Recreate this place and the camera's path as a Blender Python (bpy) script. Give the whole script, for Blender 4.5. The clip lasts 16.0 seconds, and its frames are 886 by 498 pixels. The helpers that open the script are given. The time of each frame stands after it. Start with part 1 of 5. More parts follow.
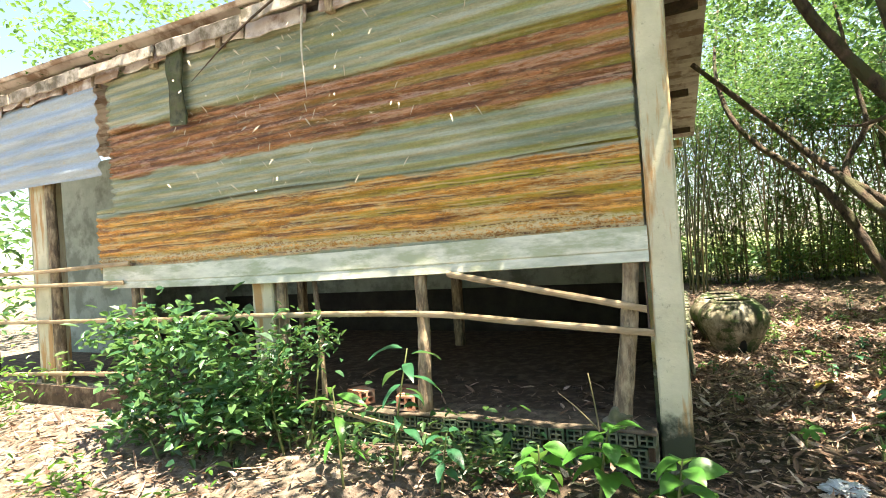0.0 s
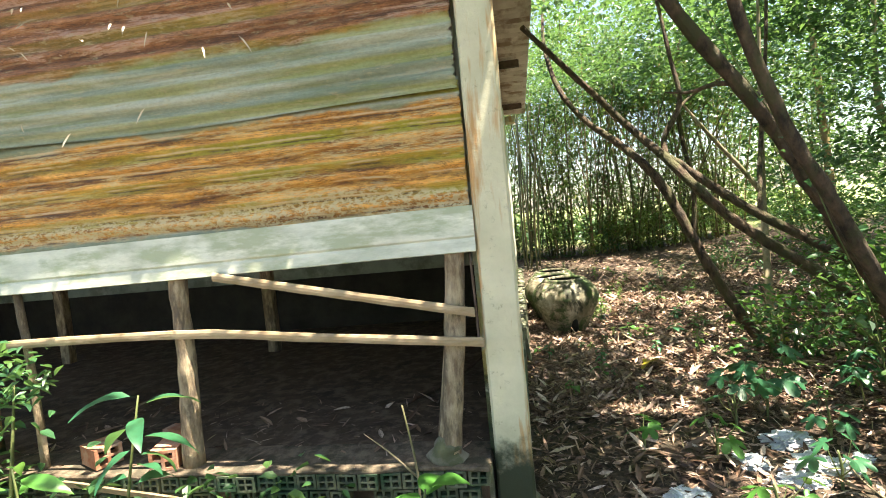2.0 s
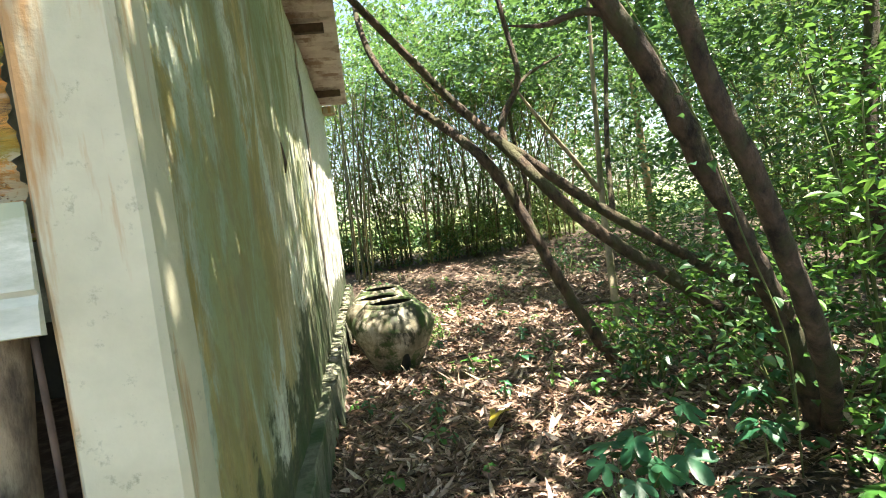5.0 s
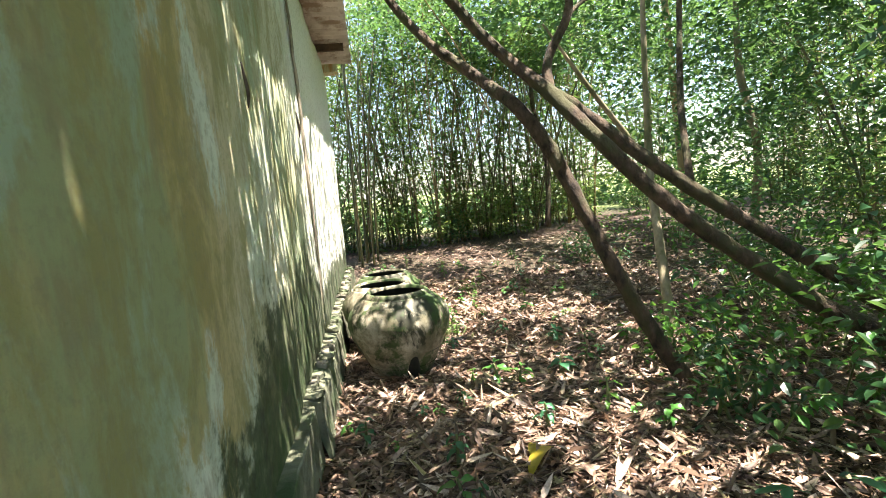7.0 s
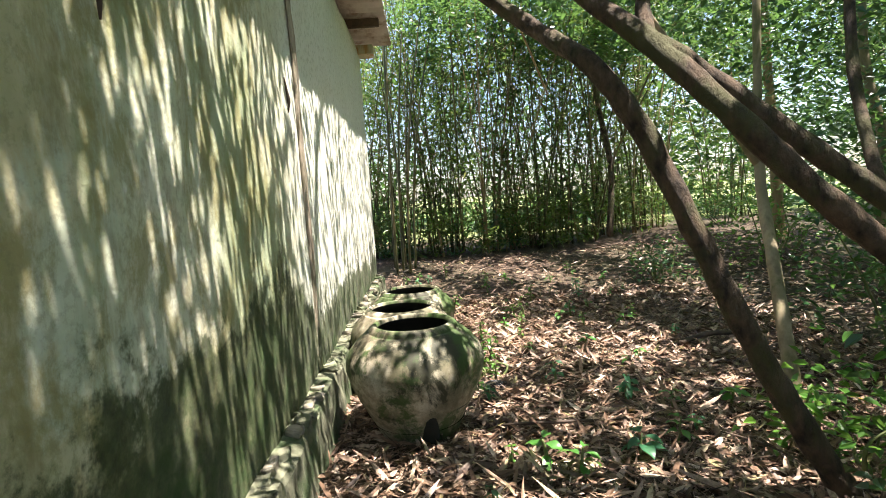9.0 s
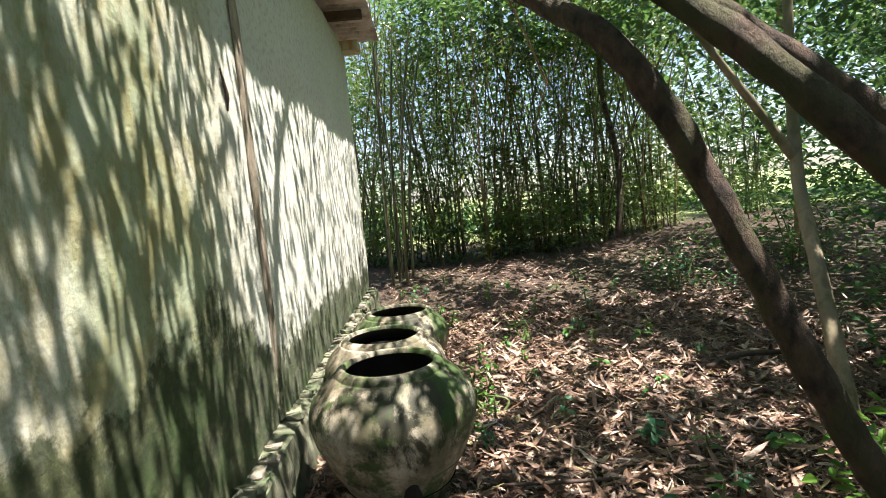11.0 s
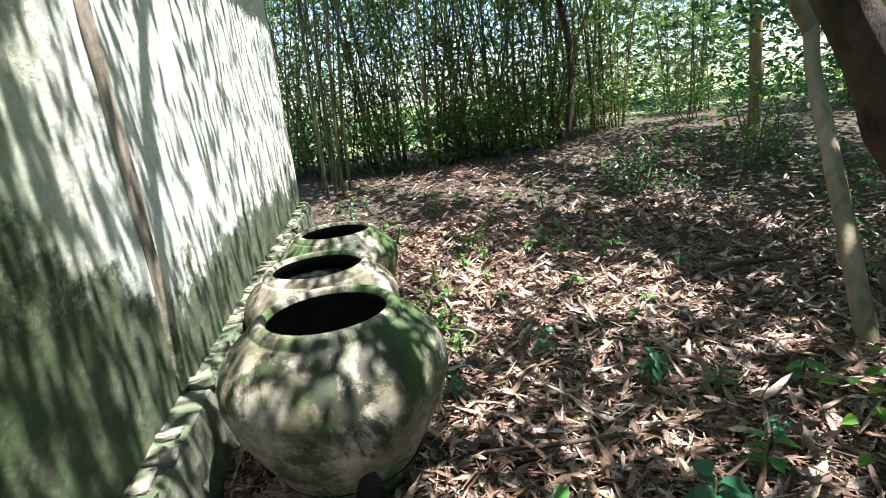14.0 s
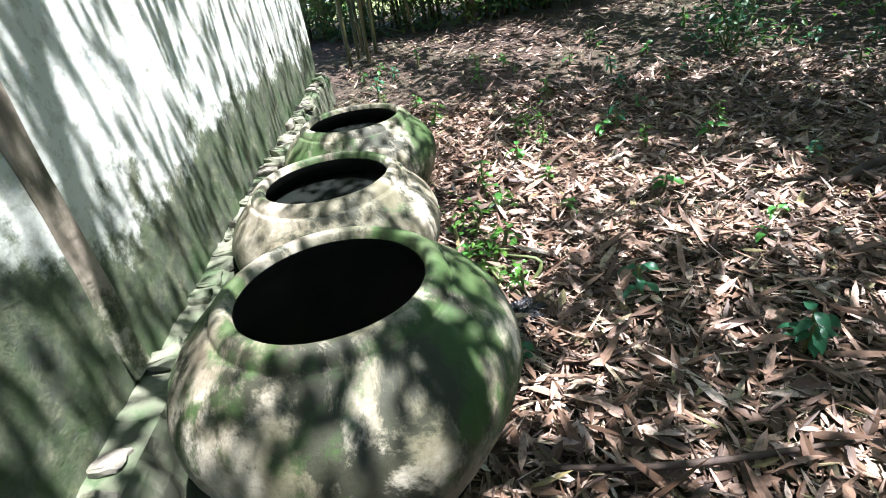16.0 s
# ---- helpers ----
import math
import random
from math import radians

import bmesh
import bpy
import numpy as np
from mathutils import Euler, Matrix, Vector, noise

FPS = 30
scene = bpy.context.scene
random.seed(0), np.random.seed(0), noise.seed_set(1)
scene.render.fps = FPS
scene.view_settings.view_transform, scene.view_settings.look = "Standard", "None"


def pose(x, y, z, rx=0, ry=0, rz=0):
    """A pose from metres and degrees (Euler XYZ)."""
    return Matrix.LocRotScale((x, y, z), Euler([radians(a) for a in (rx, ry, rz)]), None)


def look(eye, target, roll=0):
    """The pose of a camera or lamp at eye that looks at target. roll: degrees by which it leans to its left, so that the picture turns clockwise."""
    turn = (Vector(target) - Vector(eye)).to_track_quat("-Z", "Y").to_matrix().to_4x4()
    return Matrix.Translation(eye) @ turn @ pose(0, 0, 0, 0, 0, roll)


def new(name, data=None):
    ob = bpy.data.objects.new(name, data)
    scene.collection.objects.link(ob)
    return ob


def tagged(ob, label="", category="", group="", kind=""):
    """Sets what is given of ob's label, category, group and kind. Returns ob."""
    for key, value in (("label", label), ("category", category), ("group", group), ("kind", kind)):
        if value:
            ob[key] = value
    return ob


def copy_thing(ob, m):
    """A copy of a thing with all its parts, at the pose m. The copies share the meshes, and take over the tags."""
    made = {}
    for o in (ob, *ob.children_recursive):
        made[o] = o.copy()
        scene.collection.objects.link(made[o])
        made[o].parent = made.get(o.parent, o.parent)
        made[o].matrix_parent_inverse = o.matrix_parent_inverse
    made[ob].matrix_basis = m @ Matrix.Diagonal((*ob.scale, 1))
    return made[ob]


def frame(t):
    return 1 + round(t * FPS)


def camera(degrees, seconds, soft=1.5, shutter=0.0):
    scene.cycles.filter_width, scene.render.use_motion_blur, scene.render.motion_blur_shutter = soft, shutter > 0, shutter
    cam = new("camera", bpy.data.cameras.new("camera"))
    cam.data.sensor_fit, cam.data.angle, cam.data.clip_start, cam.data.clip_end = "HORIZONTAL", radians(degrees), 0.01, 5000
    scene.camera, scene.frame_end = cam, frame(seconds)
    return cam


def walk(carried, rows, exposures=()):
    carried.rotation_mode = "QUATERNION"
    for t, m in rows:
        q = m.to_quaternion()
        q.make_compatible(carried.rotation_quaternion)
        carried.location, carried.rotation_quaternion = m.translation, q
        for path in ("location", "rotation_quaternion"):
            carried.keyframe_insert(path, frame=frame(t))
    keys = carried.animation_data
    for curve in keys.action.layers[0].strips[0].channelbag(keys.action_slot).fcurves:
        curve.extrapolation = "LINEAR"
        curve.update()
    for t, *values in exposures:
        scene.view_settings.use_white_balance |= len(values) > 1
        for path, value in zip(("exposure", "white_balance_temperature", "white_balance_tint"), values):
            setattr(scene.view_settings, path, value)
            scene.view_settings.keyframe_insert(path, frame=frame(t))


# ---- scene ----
cam = camera(81.1, 16.0, soft=0.95)
METRES, EYE, TILT, LEAN, TURN = 6.8, 1.5, 0.0, 0.0, 25.0
ROWS = [
    (0.0, 0.0, 0.0, 0.0, 0.02, 0.31, 3.93),
    (0.5, -0.0014, 0.0427, 0.004, -4.54, 0.14, 3.99),
    (1.0, 0.0054, 0.0697, 0.0048, -8.96, -0.53, 4.52),
    (1.5, 0.0347, 0.1008, 0.0006, -12.55, -2.14, 4.81),
    (2.0, 0.0584, 0.1207, 0.0033, -16.67, -3.33, 5.49),
    (2.5, 0.0724, 0.1502, -0.0008, -22.31, -3.77, 6.14),
    (3.0, 0.0857, 0.1866, 0.0012, -28.41, -4.01, 6.88),
    (3.5, 0.1168, 0.2136, -0.0007, -32.45, -4.04, 7.21),
    (6.0, 0.2251, 0.3544, -0.0023, -34.03, -5.15, 6.61),
    (6.5, 0.2425, 0.3828, -0.0055, -33.72, -5.68, 6.18),
    (7.0, 0.2567, 0.4258, -0.0161, -33.11, -6.34, 5.44),
    (7.5, 0.276, 0.456, -0.0171, -30.69, -6.3, 4.75),
    (8.0, 0.3167, 0.4918, -0.0206, -27.09, -5.34, 3.49),
    (10.5, 0.3861, 0.6018, -0.0181, -27.79, -6.06, 4.53),
    (11.0, 0.4075, 0.6148, -0.0145, -26.72, -5.4, 5.39),
    (11.5, 0.412, 0.6278, -0.0159, -24.99, -6.35, 6.09),
    (12.0, 0.4171, 0.6391, -0.0193, -24.56, -8.82, 5.95),
    (12.5, 0.4195, 0.6525, -0.0261, -26.61, -11.72, 5.56),
    (13.0, 0.4261, 0.6784, -0.0254, -30.21, -14.06, 4.87),
    (13.5, 0.4294, 0.6914, -0.0253, -31.96, -15.46, 5.2),
    (14.0, 0.4454, 0.7115, -0.0277, -33.89, -16.18, 5.98),
    (14.5, 0.4754, 0.7283, -0.0269, -36.28, -18.3, 7.03),
    (15.0, 0.4839, 0.742, -0.0376, -36.44, -23.05, 8.18),
    (15.5, 0.4934, 0.7826, -0.0449, -34.51, -27.63, 8.86),
    (16.0, 0.4966, 0.8124, -0.0389, -30.5, -30.37, 7.79),
]
EXPO = [(0, 2.5, 7600, 10), (1.5, 2.56, 7450, 10), (3.5, 2.54, 7250, 9), (6.5, 2.64, 6700, 12), (8, 2.42, 6800, 13), (11, 1.84, 6500, 15), (12.4, 1.82, 6200, 14), (13.5, 2.0, 5950, 14), (15, 2.18, 5700, 14), (16, 2.1, 5600, 14)]
walk(cam, [(t, pose(0.107, -3.362, EYE, TILT, LEAN, TURN) @ pose(METRES * x, METRES * y, METRES * z, 90 + pitch, roll, yaw)) for t, x, y, z, yaw, pitch, roll in ROWS], exposures=EXPO)

# ---- light ----
SUN_WAY = Vector((0.30, -0.07, 1.0)).normalized()
world = bpy.data.worlds.new("sky")
scene.world = world
world.use_nodes = True
wn = world.node_tree.nodes
sky = wn.new("ShaderNodeTexSky")
sky.sky_type, sky.sun_disc = "NISHITA", False
sky.sun_elevation = math.asin(SUN_WAY.z)
sky.sun_rotation = math.atan2(SUN_WAY.x, SUN_WAY.y)
world.node_tree.links.new(sky.outputs[0], wn["Background"].inputs[0])
wn["Background"].inputs[1].default_value = 0.08
sun = new("sun", bpy.data.lights.new("sun", "SUN"))
sun.data.energy, sun.data.angle, sun.data.color = 5.0, radians(0.5), (1.0, 0.95, 0.87)
sun.matrix_world = look(SUN_WAY * 30, (0, 0, 0))

# ---- materials ----


def material(name, rough=0.8):
    m = bpy.data.materials.new(name)
    m.use_nodes = True
    nt = m.node_tree
    return m, nt, nt.nodes["Principled BSDF"]


def place_of(nt, scale=(1, 1, 1)):
    g = nt.nodes.new("ShaderNodeNewGeometry")
    mp = nt.nodes.new("ShaderNodeMapping")
    mp.inputs["Scale"].default_value = scale
    nt.links.new(g.outputs["Position"], mp.inputs["Vector"])
    return mp.outputs[0]


def noise_of(nt, vec, scale, detail=6, rough=0.6, dist=0.0):
    n = nt.nodes.new("ShaderNodeTexNoise")
    n.inputs["Scale"].default_value, n.inputs["Detail"].default_value = scale, detail
    n.inputs["Roughness"].default_value, n.inputs["Distortion"].default_value = rough, dist
    if vec is not None:
        nt.links.new(vec, n.inputs["Vector"])
    return n.outputs["Fac"]


def ramp_of(nt, fac, stops):
    r = nt.nodes.new("ShaderNodeValToRGB")
    e = r.color_ramp.elements
    while len(e) < len(stops):
        e.new(0.5)
    for k, (p, c) in zip(e, stops):
        k.position = p
        k.color = (*c, 1) if len(c) == 3 else c
    nt.links.new(fac, r.inputs[0])
    return r.outputs[0]


def grey(a, b):
    return [(a, (0, 0, 0)), (b, (1, 1, 1))]


def mix_of(nt, fac, a, b, how="MIX"):
    x = nt.nodes.new("ShaderNodeMix")
    x.data_type, x.blend_type = "RGBA", how
    for k, v in ((0, fac), (6, a), (7, b)):
        if isinstance(v, (int, float)):
            x.inputs[k].default_value = v
        elif isinstance(v, tuple):
            x.inputs[k].default_value = (*v, 1)
        else:
            nt.links.new(v, x.inputs[k])
    return x.outputs[2]


def math_of(nt, how, a, b=0.0, clamp=False):
    x = nt.nodes.new("ShaderNodeMath")
    x.operation, x.use_clamp = how, clamp
    for k, v in ((0, a), (1, b)):
        if isinstance(v, (int, float)):
            x.inputs[k].default_value = v
        else:
            nt.links.new(v, x.inputs[k])
    return x.outputs[0]


def axis_of(nt, axis):
    g = nt.nodes.new("ShaderNodeNewGeometry")
    s = nt.nodes.new("ShaderNodeSeparateXYZ")
    nt.links.new(g.outputs["Position"], s.inputs[0])
    return s.outputs[axis]


def relief(nt, bsdf, fac, strength=0.3, dist=0.01):
    b = nt.nodes.new("ShaderNodeBump")
    b.inputs["Strength"].default_value, b.inputs["Distance"].default_value = strength, dist
    nt.links.new(fac, b.inputs["Height"])
    nt.links.new(b.outputs[0], bsdf.inputs["Normal"])


def band_of(nt, v, lo, hi):
    """1 above hi, 0 below lo."""
    r = nt.nodes.new("ShaderNodeMapRange")
    r.interpolation_type = "SMOOTHSTEP"
    r.inputs["From Min"].default_value, r.inputs["From Max"].default_value = lo, hi
    nt.links.new(v, r.inputs["Value"])
    return r.outputs[0]


def island(nt):
    return nt.nodes.new("ShaderNodeNewGeometry").outputs["Random Per Island"]


def any_random(nt):
    return nt.nodes.new("ShaderNodeObjectInfo").outputs["Random"]


def leaf_mat(name, colours, through_part=0.42, rough=0.34):
    m, nt, b = material(name)
    k = [(i / max(1, len(colours) - 1), c) for i, c in enumerate(colours)]
    col = ramp_of(nt, island(nt), k)
    col = mix_of(nt, ramp_of(nt, noise_of(nt, place_of(nt), 35, 3), grey(0.35, 0.7)), col, mix_of(nt, 0.35, col, (0.02, 0.04, 0.01)))
    nt.links.new(col, b.inputs["Base Color"])
    b.inputs["Roughness"].default_value = rough
    t = nt.nodes.new("ShaderNodeBsdfTranslucent")
    nt.links.new(mix_of(nt, 0.5, col, (0.19, 0.34, 0.07)), t.inputs["Color"])
    x = nt.nodes.new("ShaderNodeMixShader")
    x.inputs[0].default_value = through_part
    nt.links.new(b.outputs[0], x.inputs[1])
    nt.links.new(t.outputs[0], x.inputs[2])
    nt.links.new(x.outputs[0], nt.nodes["Material Output"].inputs["Surface"])
    return m


LEAF = leaf_mat("broad_leaf", [(.022, .078, .036), (.036, .115, .045), (.06, .155, .05), (.105, .20, .06)])
LEAF_BRIGHT = leaf_mat("young_leaf", [(.06, .17, .03), (.09, .24, .035), (.15, .30, .04)])
LEAF_DARK = leaf_mat("dark_leaf", [(.02, .075, .035), (.03, .10, .045), (.05, .13, .04)], 0.35, 0.35)
LEAF_BAMBOO = leaf_mat("bamboo_leaf", [(.05, .10, .02), (.09, .16, .025), (.15, .22, .04), (.24, .24, .07)])
LEAF_BUSH = leaf_mat("bush_leaf", [(.03, .105, .05), (.05, .155, .065), (.085, .21, .075), (.14, .27, .10)], .4, .3)
LEAF_YELLOW = leaf_mat("yellow_leaf", [(.55, .40, .04), (.62, .50, .06)], 0.4)


def dry_mat():
    m, nt, b = material("dry_leaf")
    col = ramp_of(nt, island(nt), [(0, (.040, .020, .011)), (.3, (.115, .062, .035)), (.55, (.225, .135, .085)), (.78, (.40, .27, .195)), (.92, (.60, .47, .37)), (1, (.26, .22, .08))])
    nt.links.new(mix_of(nt, ramp_of(nt, noise_of(nt, place_of(nt), 60, 3), [(.45, (0, 0, 0)), (.7, (.7, .7, .7))]), col, (.09, .055, .035)), b.inputs["Base Color"])
    b.inputs["Roughness"].default_value = 0.6
    return m


DRY = dry_mat()


def ground_mat():
    m, nt, b = material("leaf_soil")
    p = place_of(nt)
    col = ramp_of(nt, noise_of(nt, p, 22, 8, 0.75), [(.36, (.016, .010, .006)), (.48, (.050, .031, .020)), (.58, (.11, .07, .047)), (.68, (.22, .15, .105))])
    col = mix_of(nt, ramp_of(nt, noise_of(nt, p, 0.8, 4), grey(.42, .66)), col, mix_of(nt, .6, col, (.045, .05, .018)))
    # yard ground made paler: dust, and partly its sunlit brightness put into colour
    pale_yard = ramp_of(nt, noise_of(nt, p, 9, 8, .7), [(.38, (.13, .10, .075)), (.5, (.27, .22, .17)), (.62, (.44, .38, .31))])
    col = mix_of(nt, math_of(nt, "MULTIPLY", math_of(nt, "SUBTRACT", 1.0, band_of(nt, axis_of(nt, 0), -2.6, -.6)), .55), col, pale_yard)
    field = ramp_of(nt, noise_of(nt, p, 3, 6), [(.3, (.12, .17, .05)), (.7, (.30, .32, .13))])
    col = mix_of(nt, band_of(nt, axis_of(nt, 1), 13.5, 16), col, field)
    nt.links.new(col, b.inputs["Base Color"])
    b.inputs["Roughness"].default_value = 0.9
    relief(nt, b, noise_of(nt, p, 30, 8, .7), 0.8, 0.03)
    return m


GROUND = ground_mat()


def wall_mat():
    m, nt, b = material("stained_lime_plaster")
    p = place_of(nt)
    drip = place_of(nt, (1, 1, 0.34))
    z = axis_of(nt, 2)
    later = band_of(nt, axis_of(nt, 1), 3.5, 4.2)
    bare = math_of(nt, "SUBTRACT", 1.0, math_of(nt, "MULTIPLY", later, .75))
    col = ramp_of(nt, noise_of(nt, p, 1.3, 6), [(.36, (.46, .51, .38)), (.5, (.61, .65, .51)), (.64, (.74, .75, .62))])
    early = math_of(nt, "SUBTRACT", 1.0, band_of(nt, axis_of(nt, 1), 1.2, 2.4))
    col = mix_of(nt, math_of(nt, "MULTIPLY", math_of(nt, "ADD", .25, math_of(nt, "MULTIPLY", early, .75)), ramp_of(nt, noise_of(nt, place_of(nt, (1, 1, .5)), 2.3, 11, .7, .3), [(.46, (0, 0, 0)), (.51, (.85, .85, .85))])), col, (.50, .34, .08))
    col = mix_of(nt, math_of(nt, "MULTIPLY", bare, ramp_of(nt, noise_of(nt, drip, 1.5, 7, .62, .6), [(.49, (0, 0, 0)), (.60, (.75, .75, .75))])), col, (.27, .34, .18))
    col = mix_of(nt, math_of(nt, "MULTIPLY", bare, ramp_of(nt, noise_of(nt, drip, 5.0, 6, .7), [(.53, (0, 0, 0)), (.64, (.6, .6, .6))])), col, (.28, .22, .11))
    col = mix_of(nt, math_of(nt, "MULTIPLY", bare, ramp_of(nt, noise_of(nt, place_of(nt, (1, 1, .5)), 4.5, 9, .72, .3), [(.48, (0, 0, 0)), (.58, (.7, .7, .7))])), col, (.30, .26, .09))
    # cleaner plaster past the strip, whitened further in colour to look sunlit
    col = mix_of(nt, math_of(nt, "MULTIPLY", later, .75), col, (.77, .77, .71))
    col = mix_of(nt, ramp_of(nt, noise_of(nt, p, 26, 8, .75), [(.50, (0, 0, 0)), (.60, (.38, .38, .38))]), col, (.25, .24, .13))
    edge = math_of(nt, "ADD", z, math_of(nt, "MULTIPLY", math_of(nt, "SUBTRACT", noise_of(nt, p, 2.6, 9, .7), .5), 1.5))
    edge = math_of(nt, "ADD", edge, math_of(nt, "MULTIPLY", later, .30))
    edge = math_of(nt, "ADD", edge, math_of(nt, "MULTIPLY", math_of(nt, "SUBTRACT", 1.0, band_of(nt, axis_of(nt, 1), 1.5, 2.4)), .34))
    edge = math_of(nt, "SUBTRACT", edge, math_of(nt, "MULTIPLY", band_of(nt, axis_of(nt, 1), 2.0, 2.8), .02))
    damp = math_of(nt, "SUBTRACT", 1.0, band_of(nt, edge, .93, 1.08))
    moss = ramp_of(nt, noise_of(nt, p, 11, 11, .78), [(.38, (.012, .014, .007)), (.47, (.038, .048, .017)), (.56, (.085, .096, .038)), (.66, (.20, .19, .11))])
    col = mix_of(nt, math_of(nt, "MULTIPLY", damp, .92), col, moss)
    green = math_of(nt, "MULTIPLY", math_of(nt, "SUBTRACT", 1.0, band_of(nt, edge, .5, 1.25)), ramp_of(nt, noise_of(nt, p, 4.5, 9, .7), [(.42, (0, 0, 0)), (.58, (.85, .85, .85))]))
    col = mix_of(nt, green, col, (.035, .075, .016))
    nt.links.new(col, b.inputs["Base Color"])
    b.inputs["Roughness"].default_value = 0.85
    relief(nt, b, noise_of(nt, p, 14, 10, .7), 0.55, 0.02)
    return m


WALL = wall_mat()


def column_mat():
    m, nt, b = material("cream_limewash")
    drip = place_of(nt, (1, 1, .12))
    p = place_of(nt)
    col = ramp_of(nt, noise_of(nt, p, 3, 6), [(.36, (.48, .46, .31)), (.64, (.66, .62, .44))])
    col = mix_of(nt, ramp_of(nt, noise_of(nt, drip, 9, 6, .6), [(.52, (0, 0, 0)), (.60, (.9, .9, .9))]), col, (.46, .25, .09))
    col = mix_of(nt, ramp_of(nt, noise_of(nt, p, 25, 6, .7), [(.6, (0, 0, 0)), (.75, (.8, .8, .8))]), col, (.20, .20, .13))
    low = math_of(nt, "ADD", axis_of(nt, 2), math_of(nt, "MULTIPLY", math_of(nt, "SUBTRACT", noise_of(nt, p, 7, 6), .5), .6))
    col = mix_of(nt, math_of(nt, "SUBTRACT", 1.0, band_of(nt, low, .33, .52)), col, (.035, .045, .022))
    nt.links.new(col, b.inputs["Base Color"])
    b.inputs["Roughness"].default_value = .8
    relief(nt, b, noise_of(nt, p, 30, 8), .3, .01)
    return m


COLUMN = column_mat()


def sheet_mat(name, bands, blue=False, green=.85, low_cream=False):
    """Galvanised sheet with rust bands: bands are (low, high, colours)."""
    m, nt, b = material(name)
    p = place_of(nt)
    run = place_of(nt, (.35, 1, 5.0))
    z = axis_of(nt, 2)
    wob = math_of(nt, "ADD", z, math_of(nt, "MULTIPLY", math_of(nt, "SUBTRACT", noise_of(nt, place_of(nt, (.8, 1, 2.5)), 2.0, 8, .65), .5), .22))
    if blue:
        col = ramp_of(nt, noise_of(nt, run, 3, 6), [(.3, (.30, .38, .46)), (.7, (.52, .60, .66))])
    else:
        col = ramp_of(nt, noise_of(nt, run, 3, 7), [(.36, (.21, .25, .165)), (.5, (.32, .355, .25)), (.62, (.48, .49, .36))])
        col = mix_of(nt, ramp_of(nt, noise_of(nt, run, 5, 6), grey(.52, .75)), col, (.22, .25, .08))
    for lo, hi, a, c in bands:
        f = math_of(nt, "MULTIPLY", band_of(nt, wob, lo, lo + .03), math_of(nt, "SUBTRACT", 1.0, band_of(nt, wob, hi - .03, hi)))
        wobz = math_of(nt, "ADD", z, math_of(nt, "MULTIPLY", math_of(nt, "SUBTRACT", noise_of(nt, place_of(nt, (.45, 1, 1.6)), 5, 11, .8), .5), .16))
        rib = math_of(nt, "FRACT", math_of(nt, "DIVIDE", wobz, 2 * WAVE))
        # dark lines and tan highlights repeat with the waves in the rust colour
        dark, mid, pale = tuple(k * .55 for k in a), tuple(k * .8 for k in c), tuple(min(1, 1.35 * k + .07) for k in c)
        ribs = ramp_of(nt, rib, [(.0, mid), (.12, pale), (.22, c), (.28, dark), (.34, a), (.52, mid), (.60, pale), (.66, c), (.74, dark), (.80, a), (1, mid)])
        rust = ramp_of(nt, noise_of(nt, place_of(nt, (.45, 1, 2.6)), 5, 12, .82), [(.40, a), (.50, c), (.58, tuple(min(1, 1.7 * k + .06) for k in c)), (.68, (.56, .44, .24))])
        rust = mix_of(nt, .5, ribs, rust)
        flake = noise_of(nt, place_of(nt, (.14, 1, 1.3)), 9, 9, .75, .3)
        rust = mix_of(nt, ramp_of(nt, flake, [(.53, (0, 0, 0)), (.55, (.8, .8, .8)), (.575, (.7, .7, .7)), (.59, (0, 0, 0))]), rust, tuple(min(.7, 1.1 * k + .2) for k in c))
        rust = mix_of(nt, ramp_of(nt, flake, [(.455, (0, 0, 0)), (.47, (.85, .85, .85)), (.485, (0, 0, 0))]), rust, tuple(k * .35 for k in a))
        col = mix_of(nt, f, col, rust)
    # algae in the lower flank of each wave
    wave = nt.nodes.new("ShaderNodeMath")
    wave.operation = "SINE"
    nt.links.new(math_of(nt, "MULTIPLY", math_of(nt, "ADD", z, .051), math.pi / WAVE), wave.inputs[0])
    alg = math_of(nt, "MULTIPLY", band_of(nt, wave.outputs[0], .30, .75), ramp_of(nt, noise_of(nt, place_of(nt, (.5, 1, 1)), 1.6, 6, .6), grey(.40, .52)))
    alg = math_of(nt, "MULTIPLY", alg, math_of(nt, "ADD", .25, math_of(nt, "MULTIPLY", band_of(nt, axis_of(nt, 0), -2.8, -.7), .75)))
    col = mix_of(nt, math_of(nt, "MULTIPLY", alg, 0.0 if blue else green), col, (.34, .34, .025))
    chip = ramp_of(nt, noise_of(nt, place_of(nt, (.5, 1, 1.8)), 16, 9, .8), grey(.56, .60))
    col = mix_of(nt, math_of(nt, "MULTIPLY", chip, .5), col, (.50, .42, .24))
    grit = ramp_of(nt, noise_of(nt, place_of(nt, (.7, 1, 1.5)), 55, 6, .8), grey(.44, .58))
    col = mix_of(nt, math_of(nt, "MULTIPLY", grit, .32), col, mix_of(nt, .6, col, (.03, .018, .01)))
